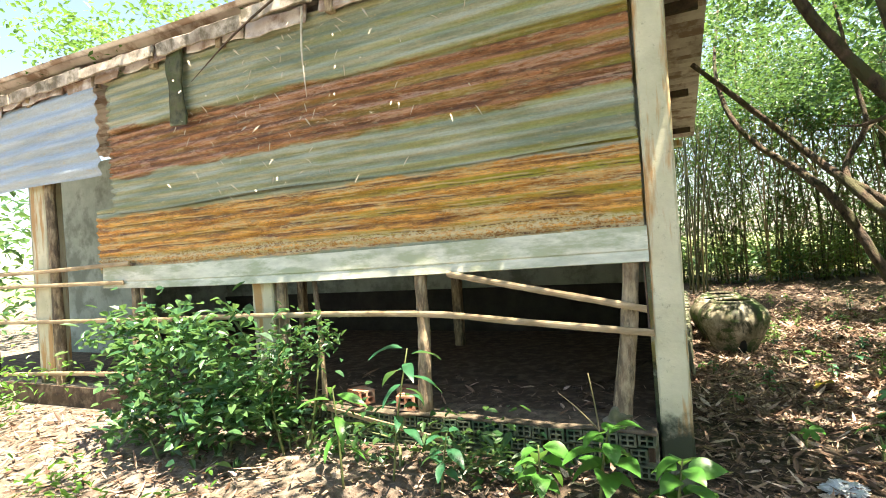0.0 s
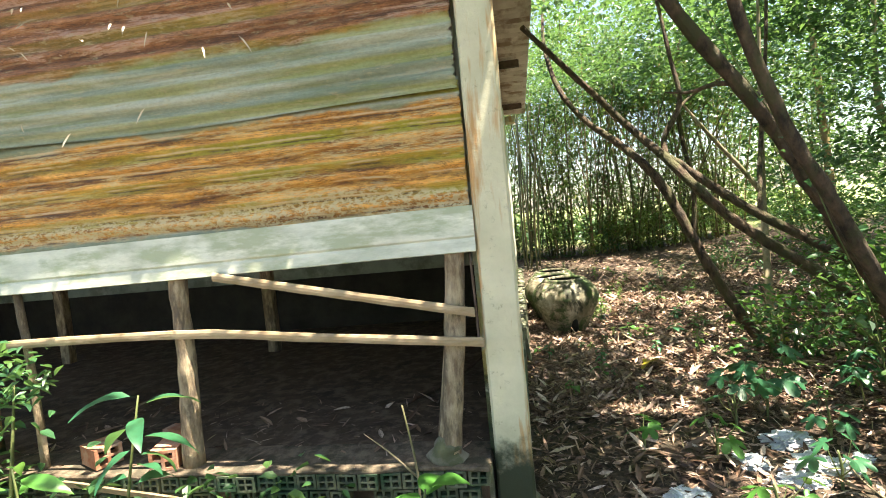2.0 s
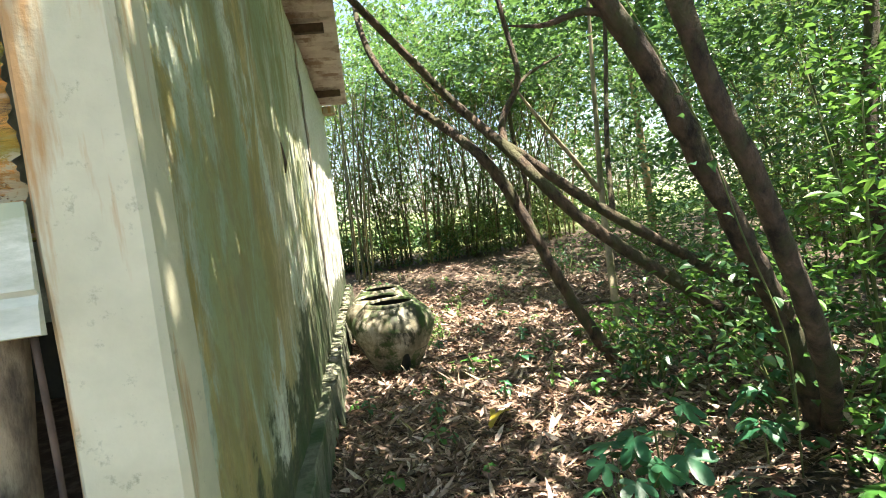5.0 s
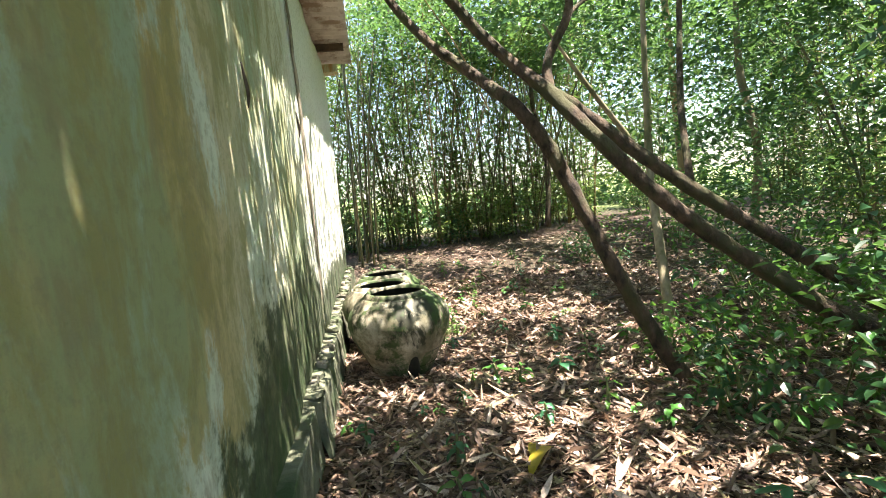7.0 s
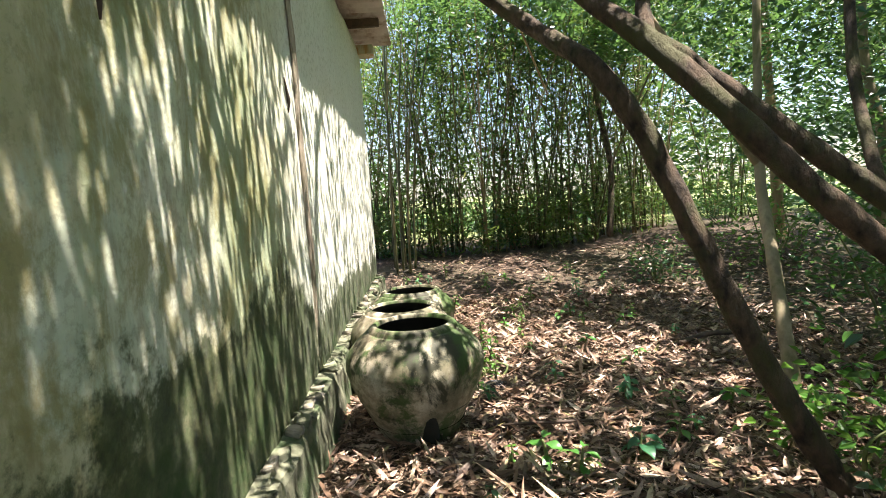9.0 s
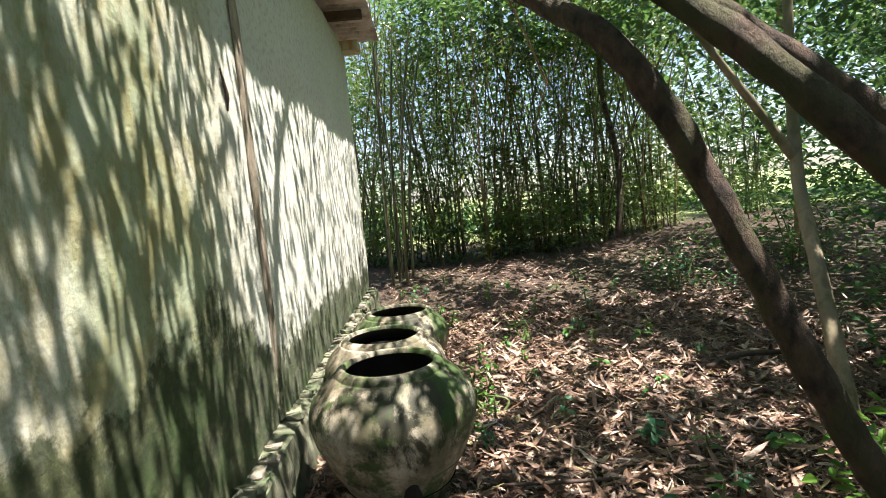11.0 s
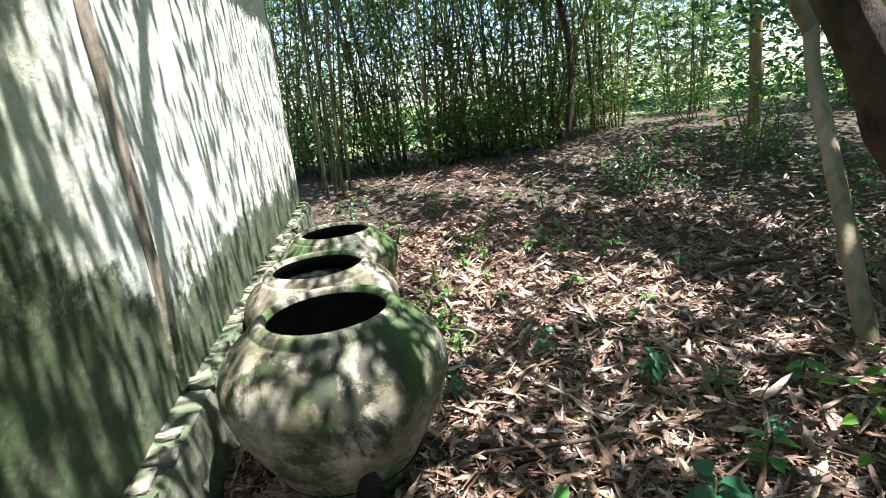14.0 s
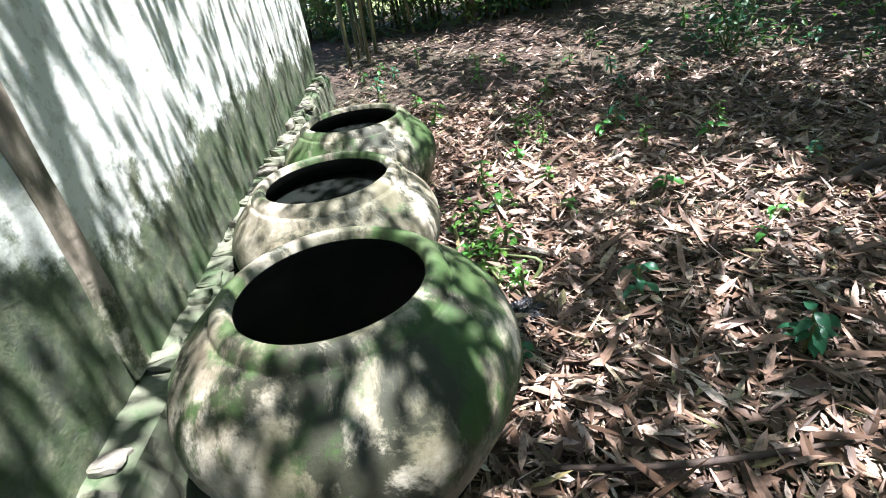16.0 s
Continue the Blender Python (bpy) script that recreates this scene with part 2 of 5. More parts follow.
    # thin pale highlight lines near the crests and dark lines under them, painted in
    if not blue:
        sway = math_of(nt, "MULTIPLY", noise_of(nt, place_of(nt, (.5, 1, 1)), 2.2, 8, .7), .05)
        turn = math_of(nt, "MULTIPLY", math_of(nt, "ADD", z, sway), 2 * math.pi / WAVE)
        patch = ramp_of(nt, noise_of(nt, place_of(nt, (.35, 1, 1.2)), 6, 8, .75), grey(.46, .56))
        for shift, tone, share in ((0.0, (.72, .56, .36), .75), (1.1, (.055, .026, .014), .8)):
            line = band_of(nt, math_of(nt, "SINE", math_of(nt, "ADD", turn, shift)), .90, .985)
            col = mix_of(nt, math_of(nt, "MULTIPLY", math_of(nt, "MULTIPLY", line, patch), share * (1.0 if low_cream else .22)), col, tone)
    if low_cream:
        zone = math_of(nt, "MULTIPLY", band_of(nt, wob, 1.57, 1.60), math_of(nt, "SUBTRACT", 1.0, band_of(nt, wob, 1.66, 1.70)))
        spots = ramp_of(nt, noise_of(nt, place_of(nt, (.8, 1, 1.2)), 42, 5, .75), grey(.47, .53))
        col = mix_of(nt, math_of(nt, "MULTIPLY", zone, math_of(nt, "MULTIPLY", spots, .85)), col, (.62, .52, .30))
    nt.links.new(col, b.inputs["Base Color"])
    b.inputs["Roughness"].default_value = .55
    b.inputs["Metallic"].default_value = .05
    relief(nt, b, noise_of(nt, run, 14, 10, .85), .9, .010)
    return m


WAVE = 0.0765
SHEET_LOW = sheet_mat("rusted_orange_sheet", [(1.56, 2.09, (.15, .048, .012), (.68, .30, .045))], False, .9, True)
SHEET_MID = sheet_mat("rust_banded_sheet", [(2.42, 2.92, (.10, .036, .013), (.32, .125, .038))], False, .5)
SHEET_BLUE = sheet_mat("bluish_galvanised_sheet", [(3.38, 3.52, (.10, .05, .03), (.20, .10, .06))], True)


def plain_mat(name, lo, hi, scale=6, rough=.8, bump=.3, stain=None, stain_scale=9, stretch=(1, 1, 1), metal=0.0, deep=.01):
    m, nt, b = material(name)
    p = place_of(nt, stretch)
    col = ramp_of(nt, noise_of(nt, p, scale, 8, .65), [(.36, lo), (.64, hi)])
    if stain:
        col = mix_of(nt, ramp_of(nt, noise_of(nt, p, stain_scale, 7, .65), [(.48, (0, 0, 0)), (.60, (.9, .9, .9))]), col, stain)
    nt.links.new(col, b.inputs["Base Color"])
    b.inputs["Roughness"].default_value, b.inputs["Metallic"].default_value = rough, metal
    relief(nt, b, noise_of(nt, p, scale * 3, 8, .7), bump, deep)
    return m


BAND = plain_mat("pale_painted_flashing", (.48, .50, .40), (.72, .72, .60), 6, .6, .2, (.36, .40, .26), 5, (.6, 1, 2))
WOOD = plain_mat("weathered_pole", (.20, .14, .085), (.54, .43, .28), 22, .85, 1.0, (.12, .09, .06), 14, (1, 1, .3), 0.0, .02)
RAIL = plain_mat("split_bamboo", (.27, .19, .11), (.48, .37, .23), 9, .7, .3, (.26, .19, .10), 16, (.3, 1, 1))
DARKWOOD = plain_mat("dark_rafter", (.045, .03, .022), (.12, .08, .055), 10, .8, .4)
BARK = plain_mat("mossy_bark", (.022, .015, .010), (.15, .10, .065), 13, .9, 1.0, (.075, .075, .03), 5, (1, 1, .6), 0.0, .03)
BARK_PALE = plain_mat("pale_bark", (.16, .13, .08), (.34, .28, .18), 10, .85, .5, (.10, .10, .04), 5, (1, 1, .5))
CULM = plain_mat("bamboo_culm", (.035, .04, .015), (.12, .12, .04), 6, .5, .2, (.16, .12, .05), 3, (1, 1, .3))
CULM_TAN = plain_mat("dry_culm", (.16, .11, .05), (.34, .25, .12), 6, .6, .2, None, 3, (1, 1, .3))
STEM = plain_mat("green_stem", (.07, .10, .03), (.16, .18, .06), 20, .6, .2)
ROOF = plain_mat("fibre_cement_roof", (.58, .51, .47), (.78, .72, .67), 4, .85, .2, (.30, .20, .14), 3)
GREYWALL = plain_mat("grey_green_plaster", (.25, .30, .25), (.38, .43, .37), 2, .85, .3, (.17, .20, .16), 3)
# near-black colour stands in for the unlit depth of the shed
UNLIT = plain_mat("unlit_plaster", (.018, .016, .013), (.045, .04, .032), 4, .9, .3)
DIRT = plain_mat("dusty_earth_floor", (.045, .028, .017), (.10, .066, .040), 5, .95, .5, (.16, .115, .075), 9)
BRICK = plain_mat("red_hollow_brick", (.36, .14, .075), (.52, .24, .14), 18, .85, .4, (.50, .34, .24), 12)
BRICK_OLD = plain_mat("mossy_hollow_brick", (.045, .06, .035), (.17, .18, .11), 14, .9, .6, (.02, .065, .028), 5)
# near-black: shade of the brick hollows put into colour; also the jar drain
HOLE = plain_mat("hole_black", (.008, .009, .007), (.02, .02, .015), 10, .95, .1)
MORTAR = plain_mat("crumbled_mortar", (.17, .15, .115), (.36, .32, .26), 12, .95, .8, (.08, .09, .04), 6)
PLINTH = plain_mat("mossy_plinth", (.07, .075, .045), (.25, .25, .17), 7, .9, .7, (.035, .07, .02), 3.5)
SOIL = plain_mat("crumbled_earth", (.07, .05, .032), (.19, .145, .10), 16, .95, .9, (.045, .04, .024), 9)
BAG = plain_mat("white_plastic", (.40, .43, .44), (.66, .68, .68), 10, .35, .8)
CHAR = plain_mat("black_plastic", (.008, .008, .009), (.02, .02, .022), 8, .35, .3)
CLOTH = plain_mat("mossy_hanging_board", (.04, .045, .025), (.13, .13, .07), 12, .95, .8, (.06, .08, .03), 6)


def jar_mat():
    m, nt, b = material("mossy_cement_jar")
    p = place_of(nt)
    run = place_of(nt, (1, 1, .55))
    col = ramp_of(nt, noise_of(nt, p, 7, 9, .72), [(.36, (.14, .115, .072)), (.48, (.28, .24, .165)), (.60, (.49, .44, .335))])
    col = mix_of(nt, ramp_of(nt, noise_of(nt, run, 2.4, 8, .6), [(.46, (0, 0, 0)), (.58, (.75, .75, .75))]), col, (.09, .085, .04))
    col = mix_of(nt, ramp_of(nt, noise_of(nt, run, 4.6, 11, .74, .4), [(.49, (0, 0, 0)), (.56, (.95, .95, .95))]), col, (.024, .026, .011))
    col = mix_of(nt, ramp_of(nt, noise_of(nt, p, 3.1, 9, .7, .3), [(.50, (0, 0, 0)), (.57, (.88, .88, .88))]), col, (.035, .075, .012))
    col = mix_of(nt, ramp_of(nt, noise_of(nt, p, 70, 5, .75), [(.56, (0, 0, 0)), (.66, (.4, .4, .4))]), col, (.06, .055, .03))
    nt.links.new(col, b.inputs["Base Color"])
    b.inputs["Roughness"].default_value = .7
    relief(nt, b, noise_of(nt, p, 45, 8, .7), .35, .006)
    return m


JAR = jar_mat()


def water_mat():
    m, nt, b = material("still_water")
    b.inputs["Base Color"].default_value = (.012, .014, .012, 1)
    b.inputs["Roughness"].default_value = .03
    b.inputs["IOR"].default_value = 1.33
    relief(nt, b, noise_of(nt, place_of(nt), 9, 2), .05, .01)
    return m


WATER = water_mat()
# black put into the jar insides for the shadow below the mouth
JAR_DARK = plain_mat("shaded_jar_inside", (.008, .008, .006), (.025, .025, .016), 8, .5, .3)


def strip_mat():
    m, nt, b = material("bared_brown_render")
    p = place_of(nt, (1, 1, .4))
    col = ramp_of(nt, noise_of(nt, p, 9, 8, .65), [(.36, (.18, .14, .10)), (.64, (.44, .37, .28))])
    col = mix_of(nt, ramp_of(nt, noise_of(nt, p, 5, 7, .65), [(.48, (0, 0, 0)), (.6, (.9, .9, .9))]), col, (.10, .09, .05))
    edge = math_of(nt, "ADD", axis_of(nt, 2), math_of(nt, "MULTIPLY", math_of(nt, "SUBTRACT", noise_of(nt, place_of(nt), 3, 8, .7), .5), 1.6))
    moss = ramp_of(nt, noise_of(nt, place_of(nt), 13, 10, .75), [(.4, (.03, .036, .016)), (.5, (.11, .12, .06)), (.6, (.36, .34, .25))])
    col = mix_of(nt, math_of(nt, "SUBTRACT", 1.0, band_of(nt, edge, .55, .85)), col, moss)
    nt.links.new(col, b.inputs["Base Color"])
    b.inputs["Roughness"].default_value = .9
    relief(nt, b, noise_of(nt, place_of(nt), 28, 8, .7), .6, .012)
    return m


STRIP = strip_mat()

# ---- building helpers ----


def mesh_of(name, verts, faces, mat, smooth=False):
    me = bpy.data.meshes.new(name)
    me.from_pydata([tuple(v) for v in verts], [], [tuple(f) for f in faces])
    me.materials.append(mat)
    if smooth:
        me.polygons.foreach_set("use_smooth", [True] * len(me.polygons))
    me.update()
    return me


def part(name, me, parent=None, label=""):
    ob = new(name, me)
    if parent is not None:
        ob.parent = parent
    if label:
        ob["label"] = label
    return ob


def thing(name, label, category, kind="", group="", at=(0, 0, 0)):
    ob = new(name)
    ob.empty_display_size = .1
    ob.location = at
    return tagged(ob, label, category, group, kind)


def box_data(x0, y0, z0, x1, y1, z1, wear=0.0, bev=0.006, cuts=0):
    bm = bmesh.new()
    bmesh.ops.create_cube(bm, size=1)
    for v in bm.verts:
        v.co = Vector((x0 + (v.co.x + .5) * (x1 - x0), y0 + (v.co.y + .5) * (y1 - y0), z0 + (v.co.z + .5) * (z1 - z0)))
    if bev:
        bmesh.ops.bevel(bm, geom=list(bm.edges), offset=bev, segments=1, affect="EDGES")
    if cuts:
        long = [e for e in bm.edges if e.calc_length() > .25 * max(x1 - x0, y1 - y0, z1 - z0)]
        bmesh.ops.subdivide_edges(bm, edges=long, cuts=cuts)
    if wear:
        for v in bm.verts:
            v.co += noise.noise_vector(v.co * 6) * wear
    return bm


def box(name, x0, y0, z0, x1, y1, z1, mat, parent=None, wear=0.0, bev=0.006, cuts=0, label=""):
    bm = box_data(x0, y0, z0, x1, y1, z1, wear, bev, cuts)
    me = bpy.data.meshes.new(name)
    bm.to_mesh(me)
    bm.free()
    me.materials.append(mat)
    return part(name, me, parent, label)


def smooth_path(pts, n):
    """Catmull-Rom through the points."""
    P = [Vector(p) for p in pts]
    P = [P[0] * 2 - P[1]] + P + [P[-1] * 2 - P[-2]]
    out = []
    segs = len(P) - 3
    for i in range(n + 1):
        u = i / n * segs
        k = min(int(u), segs - 1)
        t = u - k
        a, b, c, d = P[k:k + 4]
        out.append(.5 * (2 * b + (c - a) * t + (2 * a - 5 * b + 4 * c - d) * t * t + (3 * b - a - 3 * c + d) * t ** 3))
    return out


def tube_data(pts, radii, n=16, segs=9, wob=0.12, seed=0):
    path = smooth_path(pts, n)
    verts, faces = [], []
    for i, p in enumerate(path):
        d = (path[min(i + 1, n)] - path[max(i - 1, 0)]).normalized()
        ref = Vector((0, 1, 0)) if abs(d.y) < .9 else Vector((1, 0, 0))
        a = d.cross(ref).normalized()
        b = d.cross(a)
        u = i / n * (len(radii) - 1)
        k = min(int(u), len(radii) - 2)
        r = radii[k] + (radii[k + 1] - radii[k]) * (u - k)
        for s in range(segs):
            w = 2 * math.pi * s / segs
            q = p + (a * math.cos(w) + b * math.sin(w)) * r
            q += (q - p) * (noise.noise(q * (0.5 / max(r, .02)) + Vector((seed, 0, 0))) * wob * 2)
            verts.append(q)
    for i in range(n):
        for s in range(segs):
            t = (s + 1) % segs
            faces.append((i * segs + s, i * segs + t, (i + 1) * segs + t, (i + 1) * segs + s))
    faces.append(tuple(range(segs))[::-1])
    faces.append(tuple(n * segs + s for s in range(segs)))
    return verts, faces


def tube(name, pts, radii, mat, parent=None, n=16, segs=9, wob=0.12, label="", seed=0):
    v, f = tube_data(pts, radii, n, segs, wob, seed)
    return part(name, mesh_of(name, v, f, mat, True), parent, label)


def tri_mesh(name, V, F, mat, smooth=False):
    """A mesh from arrays of vertices (n, 3) and triangles (m, 3)."""
    me = bpy.data.meshes.new(name)
    me.vertices.add(len(V))
    me.vertices.foreach_set("co", np.asarray(V, np.float32).ravel())
    me.loops.add(3 * len(F))
    me.loops.foreach_set("vertex_index", np.asarray(F, np.int32).ravel())
    me.polygons.add(len(F))
    me.polygons.foreach_set("loop_start", np.arange(0, 3 * len(F), 3, dtype=np.int32))
    me.polygons.foreach_set("use_smooth", np.full(len(F), smooth))
    me.materials.append(mat)
    me.update(calc_edges=True)
    return me


def unit(a):
    return a / np.maximum(np.linalg.norm(a, axis=1, keepdims=True), 1e-6)


def leaves(name, P, D, N, L, W, mat, fold=.18, droop=.15):
    """Leaves of two folded halves with four triangles each: base points P, directions D, normals N, lengths L, widths W."""
    D = unit(D)
    S = unit(np.cross(D, N))
    N = np.cross(S, D)
    L, W = L[:, None], W[:, None]
    base, tip = P, P + D * L - N * L * droop
    mid = P + D * L * .5
    l1 = P + D * L * .30 + S * W * .48 + N * W * fold
    l2 = P + D * L * .68 + S * W * .36 + N * W * fold - N * L * droop * .4
    r1 = P + D * L * .30 - S * W * .48 + N * W * fold
    r2 = P + D * L * .68 - S * W * .36 + N * W * fold - N * L * droop * .4
    n = len(P)
    V = np.stack([base, l1, l2, tip, r2, r1], 1).reshape(-1, 3)
    o = (np.arange(n) * 6)[:, None]
    F = np.concatenate([o + np.array(k) for k in ([0, 1, 2], [0, 2, 3], [0, 3, 4], [0, 4, 5])], 0)
    return tri_mesh(name, V, F, mat)


def small_leaves(name, P, D, N, L, W, mat, fold=.15):
    """Leaves of two triangles each, for crowns."""
    D = unit(D)
    S = unit(np.cross(D, N))
    N = np.cross(S, D)
    L, W = L[:, None], W[:, None]
    V = np.stack([P, P + D * L * .45 + S * W * .5 + N * W * fold, P + D * L, P + D * L * .45 - S * W * .5 + N * W * fold], 1).reshape(-1, 3)
    o = (np.arange(len(P)) * 4)[:, None]
    F = np.concatenate([o + np.array([0, 1, 2]), o + np.array([0, 2, 3])], 0)
    return tri_mesh(name, V, F, mat)


def step(u):
    u = np.clip(u, 0, 1)
    return u * u * (3 - 2 * u)


def rise(x, y):
    """The height of the ground."""
    x, y = np.asarray(x, float), np.asarray(y, float)
    h = .26 * step((y - 6.0) / 5.5) + .14 * step((x - 2.6) / 5) * step((y - 5) / 6)
    h = h + .018 * np.sin(2.1 * x + .6 * y) * np.sin(1.7 * y - .4 * x) + .012 * np.sin(5.3 * x + 1.1) * np.sin(4.7 * y)
    return h + .115 * step((-x + .05) / .5) * step((y + 1.6) / 1.2) * (y < 1.0)


# ---- ground and house ----


def build_ground():
    near = np.linspace(-5, 7, 121)
    xs = np.concatenate([[-600, -200, -80, -40, -25, -16, -11, -8, -6.5], near, [7.5, 8, 9, 10, 12, 15, 20, 30, 50, 90, 200, 600]])
    ny = np.linspace(-4, 13, 171)
    ys = np.concatenate([[-600, -200, -80, -40, -20, -12, -8, -6, -5], ny, [13.5, 14, 15, 17, 20, 25, 35, 60, 120, 250, 600]])
    X, Y = np.meshgrid(xs, ys)
    Z = rise(X, Y) + np.random.default_rng(3).normal(0, .008, X.shape) * ((np.abs(X) < 7) & (np.abs(Y - 4) < 9))
    nx = len(xs)
    verts = np.stack([X, Y, Z], -1).reshape(-1, 3)
    i, j = np.meshgrid(np.arange(nx - 1), np.arange(len(ys) - 1))
    a = (j * nx + i).ravel()
    F = np.concatenate([np.stack([a, a + 1, a + nx + 1], 1), np.stack([a, a + nx + 1, a + nx], 1)], 0)
    tagged(new("ground", tri_mesh("ground", verts, F, GROUND, True)), "earth ground under brown fallen leaves rising towards the thicket", "ground", kind="structure")


build_ground()
WX = 0.0        # outer face of the long wall
FAR = 8.23      # its far corner
BASE = 0.36     # top of the base


def fixed(ob, label, category):
    return tagged(ob, label, category, kind="structure")


def wall_grid(name, label):
    """The long wall, slightly uneven, with thickness."""
    ys, zs = np.linspace(.08, FAR, 110), np.linspace(.30, 3.34, 42)
    Y, Z = np.meshgrid(ys, zs)
    X = WX + .006 * np.sin(3 * Y + 1.3 * Z) + .004 * np.sin(9 * Y - 5 * Z)
    n = len(ys)
    outer = np.stack([X, Y, Z], -1).reshape(-1, 3)
    inner = outer.copy()
    inner[:, 0] = WX - .12
    V = np.concatenate([outer, inner])
    i, j = np.meshgrid(np.arange(n - 1), np.arange(len(zs) - 1))
    a = (j * n + i).ravel()
    q = np.stack([a, a + 1, a + n + 1, a + n], 1)
    faces = [tuple(k) for k in q] + [tuple(k[::-1] + len(outer)) for k in q]
    m, h = len(outer), len(zs)
    for k in range(h - 1):
        faces.append((k * n + n - 1, k * n + n - 1 + m, (k + 1) * n + n - 1 + m, (k + 1) * n + n - 1))
        faces.append((k * n, (k + 1) * n, (k + 1) * n + m, k * n + m))
    for k in range(n - 1):
        t = (h - 1) * n + k
        faces.append((t, t + 1, t + 1 + m, t + m))
    fixed(new(name, mesh_of(name, V, faces, WALL, True)), label, "wall")


wall_grid("wall_side", "pale green plastered wall with ochre streaks and moss")
fixed(box("pilaster", WX + .002, 4.15, .37, WX + .018, 4.235, 3.3, STRIP, wear=.013, cuts=36), "shallow cracked brown strip with a mossy foot on the wall", "pilaster")
fixed(box("wall_back", -7.6, 3.6, .3, WX - .13, 3.75, 3.3, GREYWALL), "grey-green plastered back wall of the open shed", "wall")
# dark band added where the back wall only lies in shade
fixed(box("dado", -7.6, 3.56, .3, WX - .13, 3.598, .95, UNLIT), "lower part of the back wall, coloured black in place of shade", "wall")
fixed(box("wall_far_end", -7.6, FAR - .12, .0, WX - .13, FAR, 3.3, WALL), "plastered end wall of the house", "wall")
fixed(box("wall_left_room", -9.6, 1.5, .3, -6.9, 1.62, 3.2, GREYWALL), "grey-green plastered wall behind the posts", "wall")
fixed(box("wall_west", -9.75, 1.63, .0, -9.6, FAR, 3.3, GREYWALL), "plastered wall closing the house", "wall")
fixed(box("floor", -9.6, -.06, .02, WX - .13, FAR - .13, .335, DIRT), "dusty earth floor of the open shed", "floor")
fixed(box("plinth", WX - .12, .10, .0, WX + .07, 2.745, .33, PLINTH, wear=.02, cuts=40), "mossy rendered base along the long wall", "plinth")


def corrugated(name, x0, x1, z0, z1, y, mat, wave=WAVE, amp=.010, tear=0.0, seed=0, nx=70):
    """An upright sheet whose waves run level, with torn ends if asked."""
    rng = np.random.default_rng(seed)
    nz = max(8, int((z1 - z0) / wave * 8))
    zs = np.linspace(z0, z1, nz)
    V = []
    for k in range(2):
        for i in range(nz):
            ragged0, ragged1 = tear * rng.random(), .25 * tear * rng.random()
            for u in np.linspace(0, 1, nx):
                x = x0 + ragged0 * (u < .01) + (x1 - ragged1 * (u > .99) - x0) * u
                sag = .014 * math.sin(2.3 * x + seed) * (1 - (zs[i] - z0) / (z1 - z0))
                V.append((x, y - amp * math.sin(2 * math.pi * zs[i] / wave) + .012 * math.sin(1.1 * x + seed) + .0016 * k, zs[i] + sag))
    F = []
    m = nz * nx
    for i in range(nz - 1):
        for j in range(nx - 1):
            a = i * nx + j
            F.append((a, a + 1, a + nx + 1, a + nx))
            F.append((m + a, m + a + nx, m + a + nx + 1, m + a + 1))
    return mesh_of(name, V, F, mat, True)


def sheet_thing(label, *a, **k):
    return tagged(new("corrugated_sheet", corrugated("corrugated_sheet", *a, **k)), label, "metal sheet", group="sheets cladding the shed front")


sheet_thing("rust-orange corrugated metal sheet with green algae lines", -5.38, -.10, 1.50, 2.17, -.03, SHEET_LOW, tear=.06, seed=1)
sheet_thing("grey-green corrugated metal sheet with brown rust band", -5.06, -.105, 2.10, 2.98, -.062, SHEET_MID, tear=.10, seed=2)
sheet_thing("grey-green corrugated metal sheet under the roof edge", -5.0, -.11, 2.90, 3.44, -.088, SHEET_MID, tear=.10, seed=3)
sheet_thing("bluish galvanised corrugated sheet with torn edge", -7.6, -5.06, 2.50, 3.56, -.125, SHEET_BLUE, wave=.15, amp=.018, tear=.12, seed=4)


def flashing():
    f = thing("flashing", "pale painted metal strip along the lower sheet edge", "metal strip")
    for x0, x1, out in ((-5.25, -2.62, 0), (-2.66, -.09, -.004)):
        part("strip_length", strip_length(x0, x1, out), f)


def strip_length(x0, x1, out):
    V, F = [], []
    prof = [(-.052, 1.565), (-.056, 1.50), (-.060, 1.425), (-.052, 1.415), (-.058, 1.40), (-.064, 1.352), (-.048, 1.348), (-.045, 1.56)]
    xs = np.linspace(x0, x1, 34)
    for x in xs:
        for y, z in prof:
            V.append((x, y + out + .006 * math.sin(1.3 * x) + .004 * math.sin(9 * x) * (z < 1.45), z + .012 * math.sin(.9 * x + 1) + .02 * step(np.array((-x - 4.5) / 1.5))))
    n = len(prof)
    for i in range(len(xs) - 1):
        for j in range(n):
            k = (j + 1) % n
            F.append((i * n + j, i * n + k, (i + 1) * n + k, (i + 1) * n + j))
    F += [tuple(range(n)), tuple((len(xs) - 1) * n + j for j in range(n))[::-1]]
    return mesh_of("strip_length", V, F, BAND)


flashing()
# corner column and the columns behind
fixed(box("column_corner", -.09, -.05, .12, .085, .10, 3.45, COLUMN, wear=.006, bev=.012, cuts=16), "cream limewashed square corner column with rust stains", "column")
fixed(box("column_base", -.10, -.06, .0, .095, .11, .125, PLINTH, wear=.02, bev=.02, cuts=6), "black mossy footing under the corner column", "column")
fixed(box("column_middle", -3.34, .02, .0, -3.10, .22, 3.4, COLUMN, wear=.006, bev=.012, cuts=12), "cream limewashed column behind the sheets", "column")
fixed(box("column_left", -6.55, -.02, .0, -6.28, .18, 3.4, COLUMN, wear=.006, bev=.012, cuts=12), "sunlit cream column of the open shed", "column")


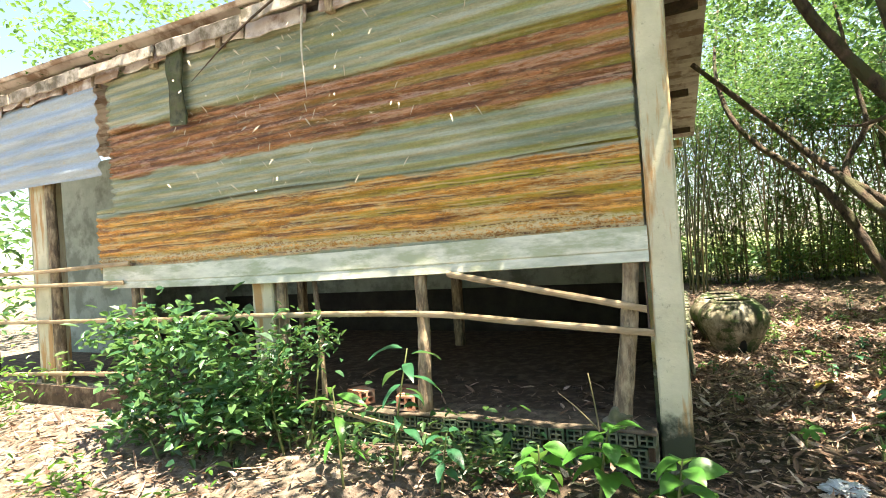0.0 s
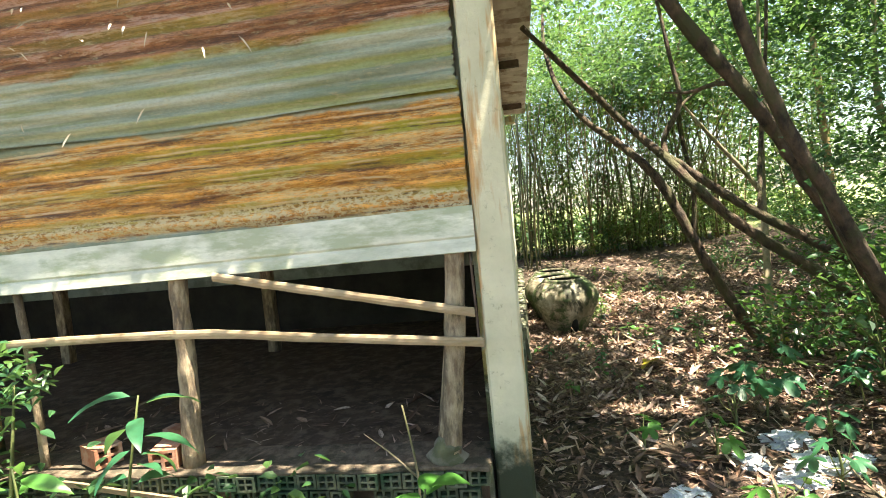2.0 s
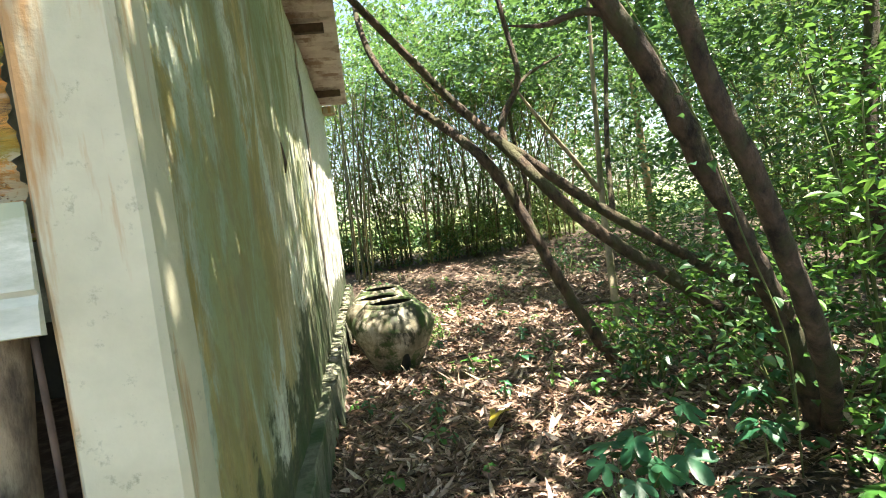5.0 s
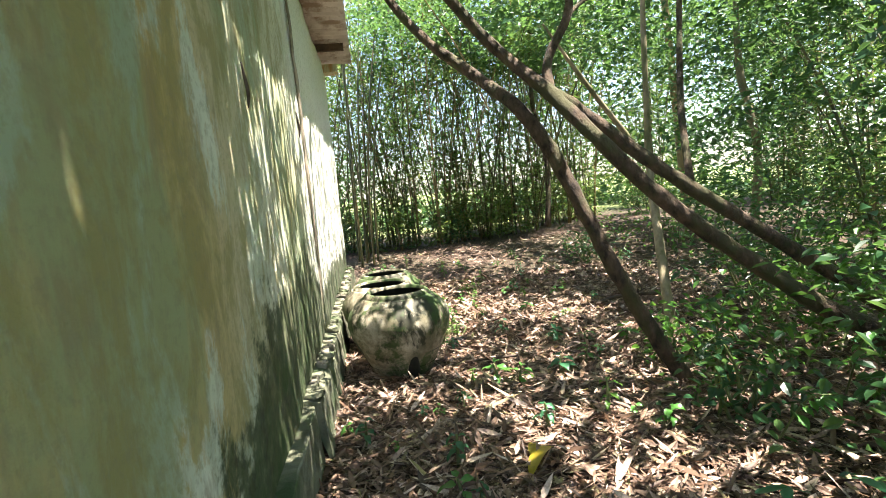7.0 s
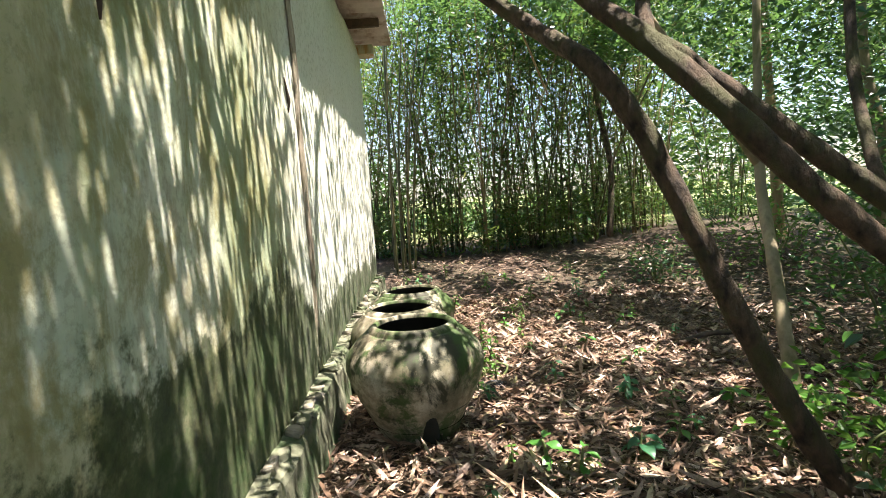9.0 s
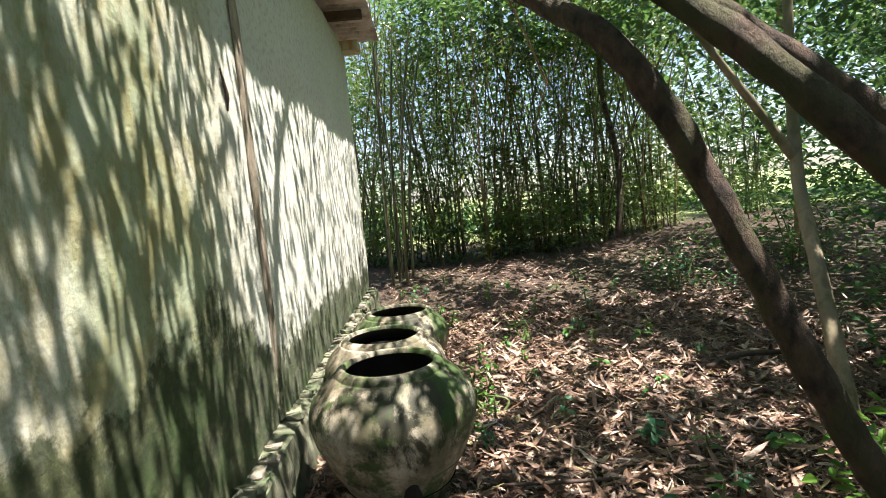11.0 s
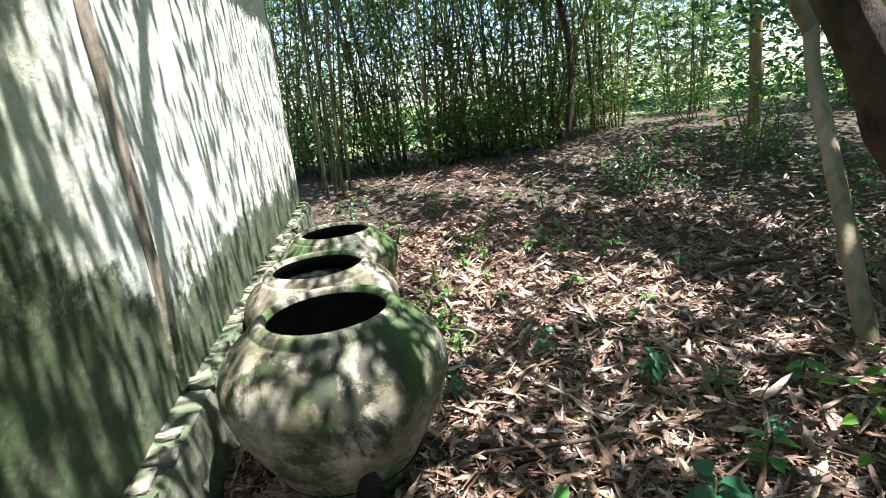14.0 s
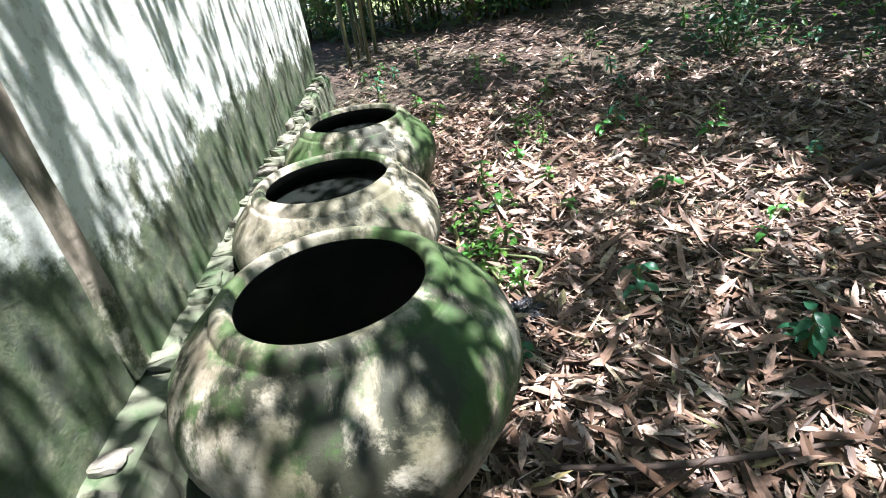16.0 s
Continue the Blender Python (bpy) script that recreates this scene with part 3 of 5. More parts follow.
def roof():
    """Fibre cement sheets with waves across y, resting on the rafters."""
    ys = np.arange(-.22, 8.67, .146 / 8)
    xs = [-10, -8.5, -7, -5.5, -4, -3, -2, -1.2, -.6, -.2, .1, .42]
    V, F = [], []
    n = len(xs)
    for k in (0, .009):
        for y in ys:
            for x in xs:
                V.append((x, y, 3.55 + .025 * (.42 - x) + .022 * math.sin(2 * math.pi * y / .146) + k + .01 * math.sin(2 * x)))
    m = len(ys) * n
    for i in range(len(ys) - 1):
        for j in range(n - 1):
            a = i * n + j
            F += [(a, a + n, a + n + 1, a + 1), (m + a, m + a + 1, m + a + n + 1, m + a + n)]
        a = i * n + n - 1
        F.append((a, a + n, m + a + n, m + a))
    fixed(new("roof", mesh_of("roof", V, F, ROOF, True)), "pinkish grey corrugated fibre cement roof sheets with wide eaves", "roof")


roof()
for i, y in enumerate((1.6, 4.6, 7.4)):
    tagged(box("rafter", -6, y - .03, 3.42, .34 - .05 * (i % 2), y + .03, 3.515, DARKWOOD, wear=.004, cuts=6), "dark weathered wooden rafter end under the eave", "rafter", group="rafters")
tagged(box("fascia_block", -.10, 8.06, 3.30, .20, 8.30, 3.42, COLUMN, wear=.004), "white cement beam end under the eave", "beam")
EDGE = plain_mat("weathered_roof_edge", (.24, .19, .14), (.56, .49, .40), 7, .9, .8, (.12, .10, .06), 5)
rng = np.random.default_rng(5)
x = -9.5
while x < .1:
    w = rng.uniform(.7, 1.5)
    b = tagged(box("roof_edge_board", 0, -.012, -.05 - .03 * rng.random(), w - rng.uniform(.01, .06), .012, .05, EDGE, wear=.022, cuts=8), "weathered broken board along the roof edge", "board", group="roof edge boards")
    b.location, b.rotation_euler = (x, -.20 + rng.normal(0, .02), 3.50 + rng.normal(0, .012)), (rng.normal(.1, .15), rng.normal(0, .018), rng.normal(0, .01))
    x += w
x = -7.4
while x < -1.2:
    w = rng.uniform(.35, .8)
    b = tagged(box("roof_slab", 0, -.008, -.075 - .03 * rng.random(), w, .008, .06, ROOF, wear=.02, cuts=7), "broken pale fibre cement piece under the roof edge", "roof piece", group="broken roof pieces")
    b.location, b.rotation_euler = (x, -.135 + rng.normal(0, .008), 3.46 + rng.normal(0, .012)), (rng.normal(-.15, .08), rng.normal(0, .03), rng.normal(0, .015))
    x += w + rng.uniform(.0, .14)
for x in (-6.2, -5.05, -4.2, -3.35, -2.2, -1.0):
    tagged(box("roof_prop", x - .035, -.16, 3.36, x + .035, -.10, 3.56, WOOD, wear=.004, cuts=2), "short weathered wooden prop under the roof edge", "prop", group="roof props")
tagged(box("hanging_board", -3.98, -.17, 2.78, -3.80, -.145, 3.50, CLOTH, wear=.03, cuts=8), "dark mossy strip of bark hanging on the sheets", "board")

# ---- shed front: base, posts, rails ----


def brick_mesh(name, mat, w=.098, d=.17, h=.078):
    """A hollow brick with four square holes in the end that faces -y; origin at its lower front middle."""
    us = [0, .14, .44, .56, .86, 1]
    bm = bmesh.new()
    g = [[bm.verts.new((-w / 2 + w * u, 0, h * v)) for u in us] for v in us]
    for i in range(5):
        for j in range(5):
            c = [g[i][j], g[i][j + 1], g[i + 1][j + 1], g[i + 1][j]]
            if i in (1, 3) and j in (1, 3):
                b = [bm.verts.new(v.co + Vector((0, .05, 0))) for v in c]
                for k in range(4):
                    bm.faces.new((c[k], c[(k + 1) % 4], b[(k + 1) % 4], b[k]))
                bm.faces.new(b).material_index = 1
            else:
                bm.faces.new(c)
    f = [bm.verts.new((x, d, z)) for x, z in ((-w / 2, 0), (w / 2, 0), (w / 2, h), (-w / 2, h))]
    e = [bm.verts.new((x, 0, z)) for x, z in ((-w / 2, 0), (w / 2, 0), (w / 2, h), (-w / 2, h))]
    for k in range(4):
        bm.faces.new((e[k], f[k], f[(k + 1) % 4], e[(k + 1) % 4]))
    bm.faces.new(f[::-1])
    bmesh.ops.remove_doubles(bm, verts=bm.verts, dist=1e-5)
    bmesh.ops.recalc_face_normals(bm, faces=bm.faces)
    me = bpy.data.meshes.new(name)
    bm.to_mesh(me)
    bm.free()
    me.materials.append(mat)
    me.materials.append(HOLE)
    return me


base = fixed(box("base_wall", -9.6, -.05, .0, -.11, .10, .34, MORTAR, wear=.012, cuts=20), "low mossy base wall of hollow bricks", "base wall")
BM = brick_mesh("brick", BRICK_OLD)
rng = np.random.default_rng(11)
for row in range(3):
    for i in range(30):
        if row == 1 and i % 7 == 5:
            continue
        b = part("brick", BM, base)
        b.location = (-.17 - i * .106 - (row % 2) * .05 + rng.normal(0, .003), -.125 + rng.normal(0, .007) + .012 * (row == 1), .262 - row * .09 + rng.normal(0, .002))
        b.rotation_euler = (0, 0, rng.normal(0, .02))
fixed(box("base_capping", -5.2, -.13, .342, -.11, .16, .362, SOIL, wear=.022, bev=.006, cuts=34), "crumbled earthy mortar capping on the brick base", "capping")
RED = brick_mesh("loose_brick", BRICK)
for x, y, z, r, t in ((-1.80, -.10, .366, .25, 0), (-2.18, -.02, .366, 1.1, 0)):
    k = tagged(new("loose_brick", RED), "loose red hollow brick lying on the base", "brick", group="loose bricks")
    k.location, k.rotation_euler, k.scale = (x, y, z), (0, 0, r), (1.4, 1.1, 1.35)
k = tagged(new("loose_brick", RED), "dusty red hollow brick on the shed floor", "brick", group="loose bricks")
k.location, k.rotation_euler = (-1.95, .35, .336), (0, 0, 1.4)


def post(label, a, b, r0, r1, mat=WOOD, seed=0):
    a, b = Vector(a), Vector(b)
    mid = (a + b) / 2 + Vector((.012, 0, 0))
    return tagged(tube("wooden_post", [a, mid, b], [r0, (r0 + r1) / 2, r1], mat, n=14, segs=9, wob=.10, seed=seed), label, "post", group="posts of the shed front")


post("knotty weathered wooden post with crumbled foot", (-.315, -.035, .365), (-.185, -.005, 1.5), .062, .045, seed=1)
tagged(tube("mortar_lump", [(-.33, -.05, .36), (-.32, -.05, .42), (-.31, -.045, .5)], [.085, .066, .02], MORTAR, n=8, wob=.45), "crumbled mortar lump round the post foot", "mortar")
post("weathered wooden post split at the middle", (-1.67, -.035, .365), (-1.655, -.005, 1.5), .055, .042, seed=2)
post("thin leaning wooden stake", (-2.57, -.03, .365), (-2.64, 0, 1.5), .022, .02, seed=3)
post("weathered wooden post beside the column", (-3.0, 0, .365), (-2.98, 0, 1.5), .045, .04, seed=4)
post("weathered wooden post at the sheet end", (-4.88, -.02, .365), (-4.84, 0, 1.6), .045, .04, seed=5)
post("thin bare stake beside the post", (-4.70, -.02, .365), (-4.76, 0, 1.6), .025, .02, seed=6)
post("weathered wooden post beside the sunlit column", (-6.18, 0, .05), (-6.2, 0, 3.3), .055, .05, seed=7)


def rail(label, pts, h=.021, d=.008, y=-.095):
    """A split bamboo lath: a flat strip along the points (x, z)."""
    path = smooth_path([(x, y, z) for x, z in pts], 18)
    V, F = [], []
    for i, p in enumerate(path):
        w = h * (1 + .06 * math.sin(i * 2.1))
        for dy, dz in ((-d, -w), (-d * 1.6, -w * .3), (-d * 1.6, w * .4), (-d, w), (d, w), (d, -w)):
            V.append((p.x, p.y + dy, p.z + dz))
    for i in range(18):
        for j in range(6):
            k = (j + 1) % 6
            F.append((i * 6 + j, i * 6 + k, i * 6 + 6 + k, i * 6 + 6 + j))
    F += [tuple(range(6)), tuple(18 * 6 + j for j in range(6))[::-1]]
    return tagged(new("bamboo_rail", mesh_of("bamboo_rail", V, F, RAIL)), label, "rail", group="rails of the shed front")


rail("split bamboo rail nailed across the posts", [(-4.9, 1.035), (-3.2, 1.07), (-1.66, 1.07), (-.9, 1.01), (-.09, .94)])
rail("slanting split bamboo brace nailed to the posts", [(-1.40, 1.345), (-.8, 1.22), (-.12, 1.08)], y=-.092)
rail("sunlit split bamboo rail", [(-8.2, 1.03), (-6.5, 1.03), (-4.8, 1.045)], y=-.085)
rail("sunlit upper bamboo rail", [(-8.2, 1.60), (-6.5, 1.58), (-4.8, 1.60)], y=-.08)
rail("sunlit bamboo rail under the upper one", [(-8.2, 1.45), (-6.5, 1.43), (-4.9, 1.415)], y=-.085)
rail("low bamboo rail behind the bush", [(-7.2, .42), (-6.2, .47), (-5.0, .51)], y=-.085)
tagged(tube("hanging_wire", [(-.125, -.03, 1.36), (-.118, -.04, 1.1), (-.115, -.06, .93)], [.006, .006, .007], DARKWOOD, n=8, segs=5), "thin dark wire hanging beside the column", "wire")
lath = tagged(box("lath", -.57, -.006, -.022, .57, .006, .022, RAIL, wear=.006, cuts=8), "grey broken lath leaning along the brick base", "lath")
lath.location, lath.rotation_euler = (-2.04, -.165, .30), (.25, .165, .02)
tagged(tube("fallen_stick", [(-.75, .75, .345), (-.45, 1.2, .36), (-.2, 1.7, .42)], [.016, .014, .006], DARKWOOD, n=10, segs=6), "dark stick lying on the shed floor", "stick")
tagged(box("wooden_prop", -4.95, 2.45, .336, -4.84, 2.55, 3.4, WOOD, bev=.008), "grey square post inside the shed", "post", group="posts inside the shed")
tagged(box("wooden_prop", -2.53, 2.45, .336, -2.42, 2.55, 3.4, WOOD, bev=.008), "grey square post inside the shed", "post", group="posts inside the shed")
d = thing("door_frame", "dark door opening beside the sunlit column", "door", kind="structure")
box("jamb", -7.75, -.02, .05, -7.62, .10, 2.45, DARKWOOD, d)
box("jamb", -8.85, -.02, .05, -8.72, .10, 2.45, DARKWOOD, d)
box("lintel", -8.85, -.03, 2.45, -7.62, .11, 2.58, DARKWOOD, d)

# ledge of laid bricks along the foot of the long wall


def ledge_mesh():
    """A crumbled step along the wall: a rough profile carried along y."""
    prof = [(0, .352), (.03, .348), (.062, .342), (.086, .330), (.098, .30), (.102, .22), (.106, .13), (.115, .05), (.13, -.05)]
    ys = np.linspace(2.75, FAR + .01, 260)
    V, F = [], []
    n = len(prof)
    for y in ys:
        for x, z in prof:
            q = Vector((x * 2, y, z * 2))
            d = noise.noise(q * 5) * .020 + noise.noise(q * 17) * .012 + noise.noise(q * 41) * .005
            out = 1.0 if x > .02 else 0.0
            V.append((WX + x + d * out, y, z + d * .8))
    for i in range(len(ys) - 1):
        for j in range(n - 1):
            F.append((i * n + j, i * n + j + 1, (i + 1) * n + j + 1, (i + 1) * n + j))
    F += [tuple(range(n))[::-1], tuple((len(ys) - 1) * n + j for j in range(n))]
    return mesh_of("ledge", V, F, PLINTH)


ledge = fixed(new("ledge", ledge_mesh()), "mossy crumbling ledge along the wall foot topped with broken bricks", "ledge")
LEDGE_BRICKS = []
for i in range(5):
    bm = box_data(0, -.055, 0, .108 - .012 * (i % 3), .052, .042, wear=.0, bev=.008, cuts=2)
    for v in bm.verts:
        v.co += noise.noise_vector(v.co * 16 + Vector((3.7 * i, 0, 0))) * .022
    me = bpy.data.meshes.new("brick")
    bm.to_mesh(me)
    bm.free()
    me.materials.append((MORTAR, PLINTH, MORTAR)[i % 3])
    LEDGE_BRICKS.append(me)
rng = np.random.default_rng(12)
for i in range(50):
    if rng.random() < .2:
        continue
    b = part("brick", LEDGE_BRICKS[int(rng.integers(0, 5))], ledge)
    b.location = (WX + .006 + rng.normal(0, .006), 2.82 + i * .1085 + rng.normal(0, .004), .338 + rng.normal(0, .005))
    b.rotation_euler = (rng.normal(0, .12), rng.normal(.04, .10), rng.normal(0, .16))
    b.scale = (rng.uniform(.5, 1.05), rng.uniform(.6, 1.05), rng.uniform(.5, 1.1))


# ---- jars ----


def lathe(name, prof, mat, segs=56, wob=.0):
    V, F = [], []
    n = len(prof)
    for s in range(segs):
        w = 2 * math.pi * s / segs
        for r, z in prof:
            k = 1 + wob * math.sin(2 * w + 3 * z) + wob * .5 * math.sin(5 * w + 9 * z)
            V.append((r * k * math.cos(w), r * k * math.sin(w), z))
    for s in range(segs):
        t = (s + 1) % segs
        for j in range(n - 1):
            F.append((s * n + j, t * n + j, t * n + j + 1, s * n + j + 1))
    return mesh_of(name, V, F, mat, True)


def jar(x, y, top, belly, mouth, fill, label, turn):
    j = thing("water_jar", label, "jar", group="water jars along the wall", at=(x, y, float(rise(x, y)) - .015))
    h = top + .015
    b, m = belly, mouth
    q = h / .66
    prof = [(.02, .012), (b * .50, .0), (b * .56, .02), (b * .67, .12 * q), (b * .83, .24 * q), (b * .945, .34 * q), (b, .425 * q), (b * .99, .475 * q), (b * .94, .525 * q), (b * .85, .568 * q), (b * .755, .600 * q),
            (m + .064, .620 * q), (m + .054, .627 * q), (m + .051, .621 * q), (m + .047, .630 * q), (m + .040, .645 * q), (m + .022, .657 * q), (m + .008, .660 * q), (m, .652 * q), (m - .004, .635 * q)]
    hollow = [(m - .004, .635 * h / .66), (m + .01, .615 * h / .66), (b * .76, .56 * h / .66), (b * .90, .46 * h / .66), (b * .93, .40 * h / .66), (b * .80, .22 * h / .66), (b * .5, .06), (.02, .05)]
    part("inside", lathe("inside", hollow, JAR_DARK), j, "inside coloured black for the shade within the jar")
    body = part("body", lathe("body", prof, JAR, wob=.006), j)
    part("water", lathe("water", [(b * (.76 if fill > .3 else .68), fill), (.001, fill)], WATER), j, "dark still water")
    spigot = tube("drain_stain", [(0, -b * .55, .02), (0, -b * .645, .10), (0, -b * .77, .20), (0, -b * .83, .245)], [.05, .052, .04, .012], HOLE, j, n=10, segs=12, wob=.1, label="dark drain hole in the foot")
    spigot.location = (0, .028, 0)
    j.rotation_euler = (0, 0, turn)
    return j


jar(.595, 4.03, .665, .40, .212, .12, "large mossy cement water jar, nearly empty", .25)
jar(.49, 4.83, .605, .385, .222, .515, "mossy cement water jar filled with dark water", 2.2)
jar(.54, 5.62, .59, .385, .218, .505, "pale cement water jar filled with dark water", 4.0)


def bark_chip(y, z, label):
    """A pointed dark chip stuck to the wall."""
    tagged(tube("bark_chip", [(WX + .012, y - .02, z + .09), (WX + .016, y - .008, z + .03), (WX + .02, y + .004, z - .03), (WX + .012, y + .012, z - .09)], [.003, .007, .009, .003], DARKWOOD, n=10, segs=6, wob=.1), label, "chip", group="chips on the wall")


bark_chip(2.28, 1.90, "dark pointed bark chip stuck on the stained wall")
bark_chip(3.95, 1.97, "dark pointed bark chip stuck on the stained wall")

# ---- plants ----


def clumps(rng, n, lo, hi, count, spread, flat=.6):
    """Points gathered round random centres in the box lo..hi."""
    c = rng.uniform(lo, hi, (count, 3))
    k = rng.integers(0, count, n)
    return c[k] + rng.normal(0, 1, (n, 3)) * np.array([spread, spread, spread * flat])


def aims(rng, n, down=.35, flat=.6):
    """Directions and normals for leaves that hang a little."""
    a = rng.uniform(0, 2 * math.pi, n)
    D = np.stack([np.cos(a), np.sin(a), -down + rng.normal(0, .4, n)], 1)
    N = np.stack([rng.normal(0, flat, n), rng.normal(0, flat, n), np.ones(n)], 1)
    return D, N


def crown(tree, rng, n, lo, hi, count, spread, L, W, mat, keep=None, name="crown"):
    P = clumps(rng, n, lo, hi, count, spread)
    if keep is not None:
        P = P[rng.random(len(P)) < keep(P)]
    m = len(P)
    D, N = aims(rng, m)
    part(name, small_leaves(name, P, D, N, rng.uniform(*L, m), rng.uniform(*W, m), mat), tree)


def keep_by_shadow(P):
    """How dense a crown is, set by where each leaf's shadow falls to steer the sunlight: thick over the thicket and the
    path's far side, broken by openings above the path, open beside the house.
    """
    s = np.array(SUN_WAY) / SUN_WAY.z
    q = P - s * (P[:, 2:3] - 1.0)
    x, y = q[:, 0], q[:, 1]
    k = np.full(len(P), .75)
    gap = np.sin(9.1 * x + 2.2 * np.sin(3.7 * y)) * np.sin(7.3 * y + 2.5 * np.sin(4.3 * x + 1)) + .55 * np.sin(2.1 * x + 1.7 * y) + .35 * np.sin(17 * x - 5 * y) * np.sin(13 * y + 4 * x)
    # wider opening set to drop a sun patch on the path
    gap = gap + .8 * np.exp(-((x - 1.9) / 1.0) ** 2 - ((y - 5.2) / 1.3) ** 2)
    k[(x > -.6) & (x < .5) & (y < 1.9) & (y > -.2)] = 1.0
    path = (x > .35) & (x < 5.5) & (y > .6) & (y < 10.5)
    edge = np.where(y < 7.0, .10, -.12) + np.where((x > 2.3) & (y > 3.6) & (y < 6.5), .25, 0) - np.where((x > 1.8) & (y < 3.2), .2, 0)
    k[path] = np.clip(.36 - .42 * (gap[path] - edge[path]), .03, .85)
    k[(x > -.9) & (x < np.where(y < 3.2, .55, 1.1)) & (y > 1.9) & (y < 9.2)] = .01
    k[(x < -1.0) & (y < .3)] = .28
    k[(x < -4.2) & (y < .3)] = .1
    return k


def leaning_tree():
    t = thing("leaning_tree", "leaning tree with dark mossy stems forking over the path", "tree", at=(0, 0, 0))
    tube("trunk", [(3.6, 2.15, -.08), (3.18, 2.42, .36), (2.98, 2.61, .53), (2.72, 2.76, .76), (2.38, 2.8, 1.03), (2.06, 2.84, 1.32), (1.82, 2.95, 1.63), (1.62, 3.18, 1.96), (1.35, 3.45, 2.34), (.92, 3.3, 2.78), (.30, 2.73, 3.28)],
         [0.0644, 0.0591, 0.0531, 0.0501, 0.0485, 0.047, 0.047, 0.0454, 0.0379, 0.0319, 0.0258], BARK, t, n=60, segs=11, wob=.12)
    tube("stem", [(4.2, 2.75, -.05), (3.65, 2.9, .42), (3.05, 2.98, .86), (2.42, 2.96, 1.27), (2.06, 3.02, 1.56), (1.74, 3.12, 1.86), (1.60, 3.22, 2.0)], [0.0546, 0.0485, 0.0454, 0.0425, 0.04, 0.0364], BARK, t, n=40, segs=11, wob=.12, seed=3)
    tube("stem", [(2.42, 3.03, -.06), (2.22, 3.07, .30), (2.076, 3.10, .579), (1.955, 3.13, .842), (1.80, 3.20, 1.23), (1.64, 3.27, 1.62), (1.47, 3.36, 1.9), (1.28, 3.72, 2.2), (.98, 3.86, 2.5), (.72, 4.05, 2.95), (.62, 4.5, 3.7), (.75, 5.0, 4.7)],
         [0.056, 0.053, 0.051, 0.05, 0.049, 0.049, 0.047, 0.041, 0.0341, 0.0303, 0.0227, 0.0151], BARK, t, n=60, segs=11, wob=.14, seed=7)
    tube("branch", [(1.64, 3.16, 1.93), (1.68, 3.26, 2.16), (1.86, 3.3, 2.5), (1.82, 3.4, 3.0), (1.7, 3.6, 4.2)], [0.0379, 0.0303, 0.0273, 0.0227, 0.0114], BARK, t, n=24, segs=8, wob=.12, seed=9)
    tube("branch", [(1.80, 3.29, 2.38), (2.0, 3.4, 2.55), (2.4, 3.6, 2.75)], [0.0167, 0.0136, 0.0061], BARK, t, n=12, segs=6, wob=.1, seed=10)
    tube("branch", [(2.42, 2.96, 1.3), (2.6, 3.3, 1.9), (2.9, 3.7, 3.2), (3.1, 4.0, 4.8)], [0.0266, 0.0227, 0.019, 0.0091], BARK, t, n=24, segs=7, wob=.12, seed=12)
    rng = np.random.default_rng(21)
    crown(t, rng, 33000, (.7, 1.2, 3.7), (5.0, 12.0, 5.4), 1500, .13, (.09, .16), (.05, .085), LEAF, keep_by_shadow)
    # leaf layer added high overhead to keep sky light out of the shade
    crown(t, rng, 16000, (.6, .5, 5.6), (9.0, 10.2, 7.6), 260, .34, (.13, .22), (.07, .12), LEAF, keep_by_shadow, name="sky_shade_crown")
    # leaf layers added beside the eave to cast the wall's shade and dapples
    crown(t, rng, 8000, (.75, -.4, 3.7), (1.65, 1.65, 4.5), 190, .2, (.06, .11), (.03, .055), LEAF, name="wall_shade_crown")
    crown(t, rng, 4700, (.5, 1.3, 3.75), (2.1, 2.6, 4.2), 1500, .05, (.05, .085), (.03, .048), LEAF, name="side_dapple_crown")
    crown(t, rng, 1800, (.5, 2.6, 3.75), (2.1, 3.6, 4.2), 800, .05, (.05, .085), (.03, .048), LEAF, name="middle_dapple_crown")
    crown(t, rng, 4300, (.5, 3.55, 3.75), (2.1, 8.9, 4.25), 1500, .06, (.05, .09), (.028, .042), LEAF, name="wall_dapple_crown")


leaning_tree()


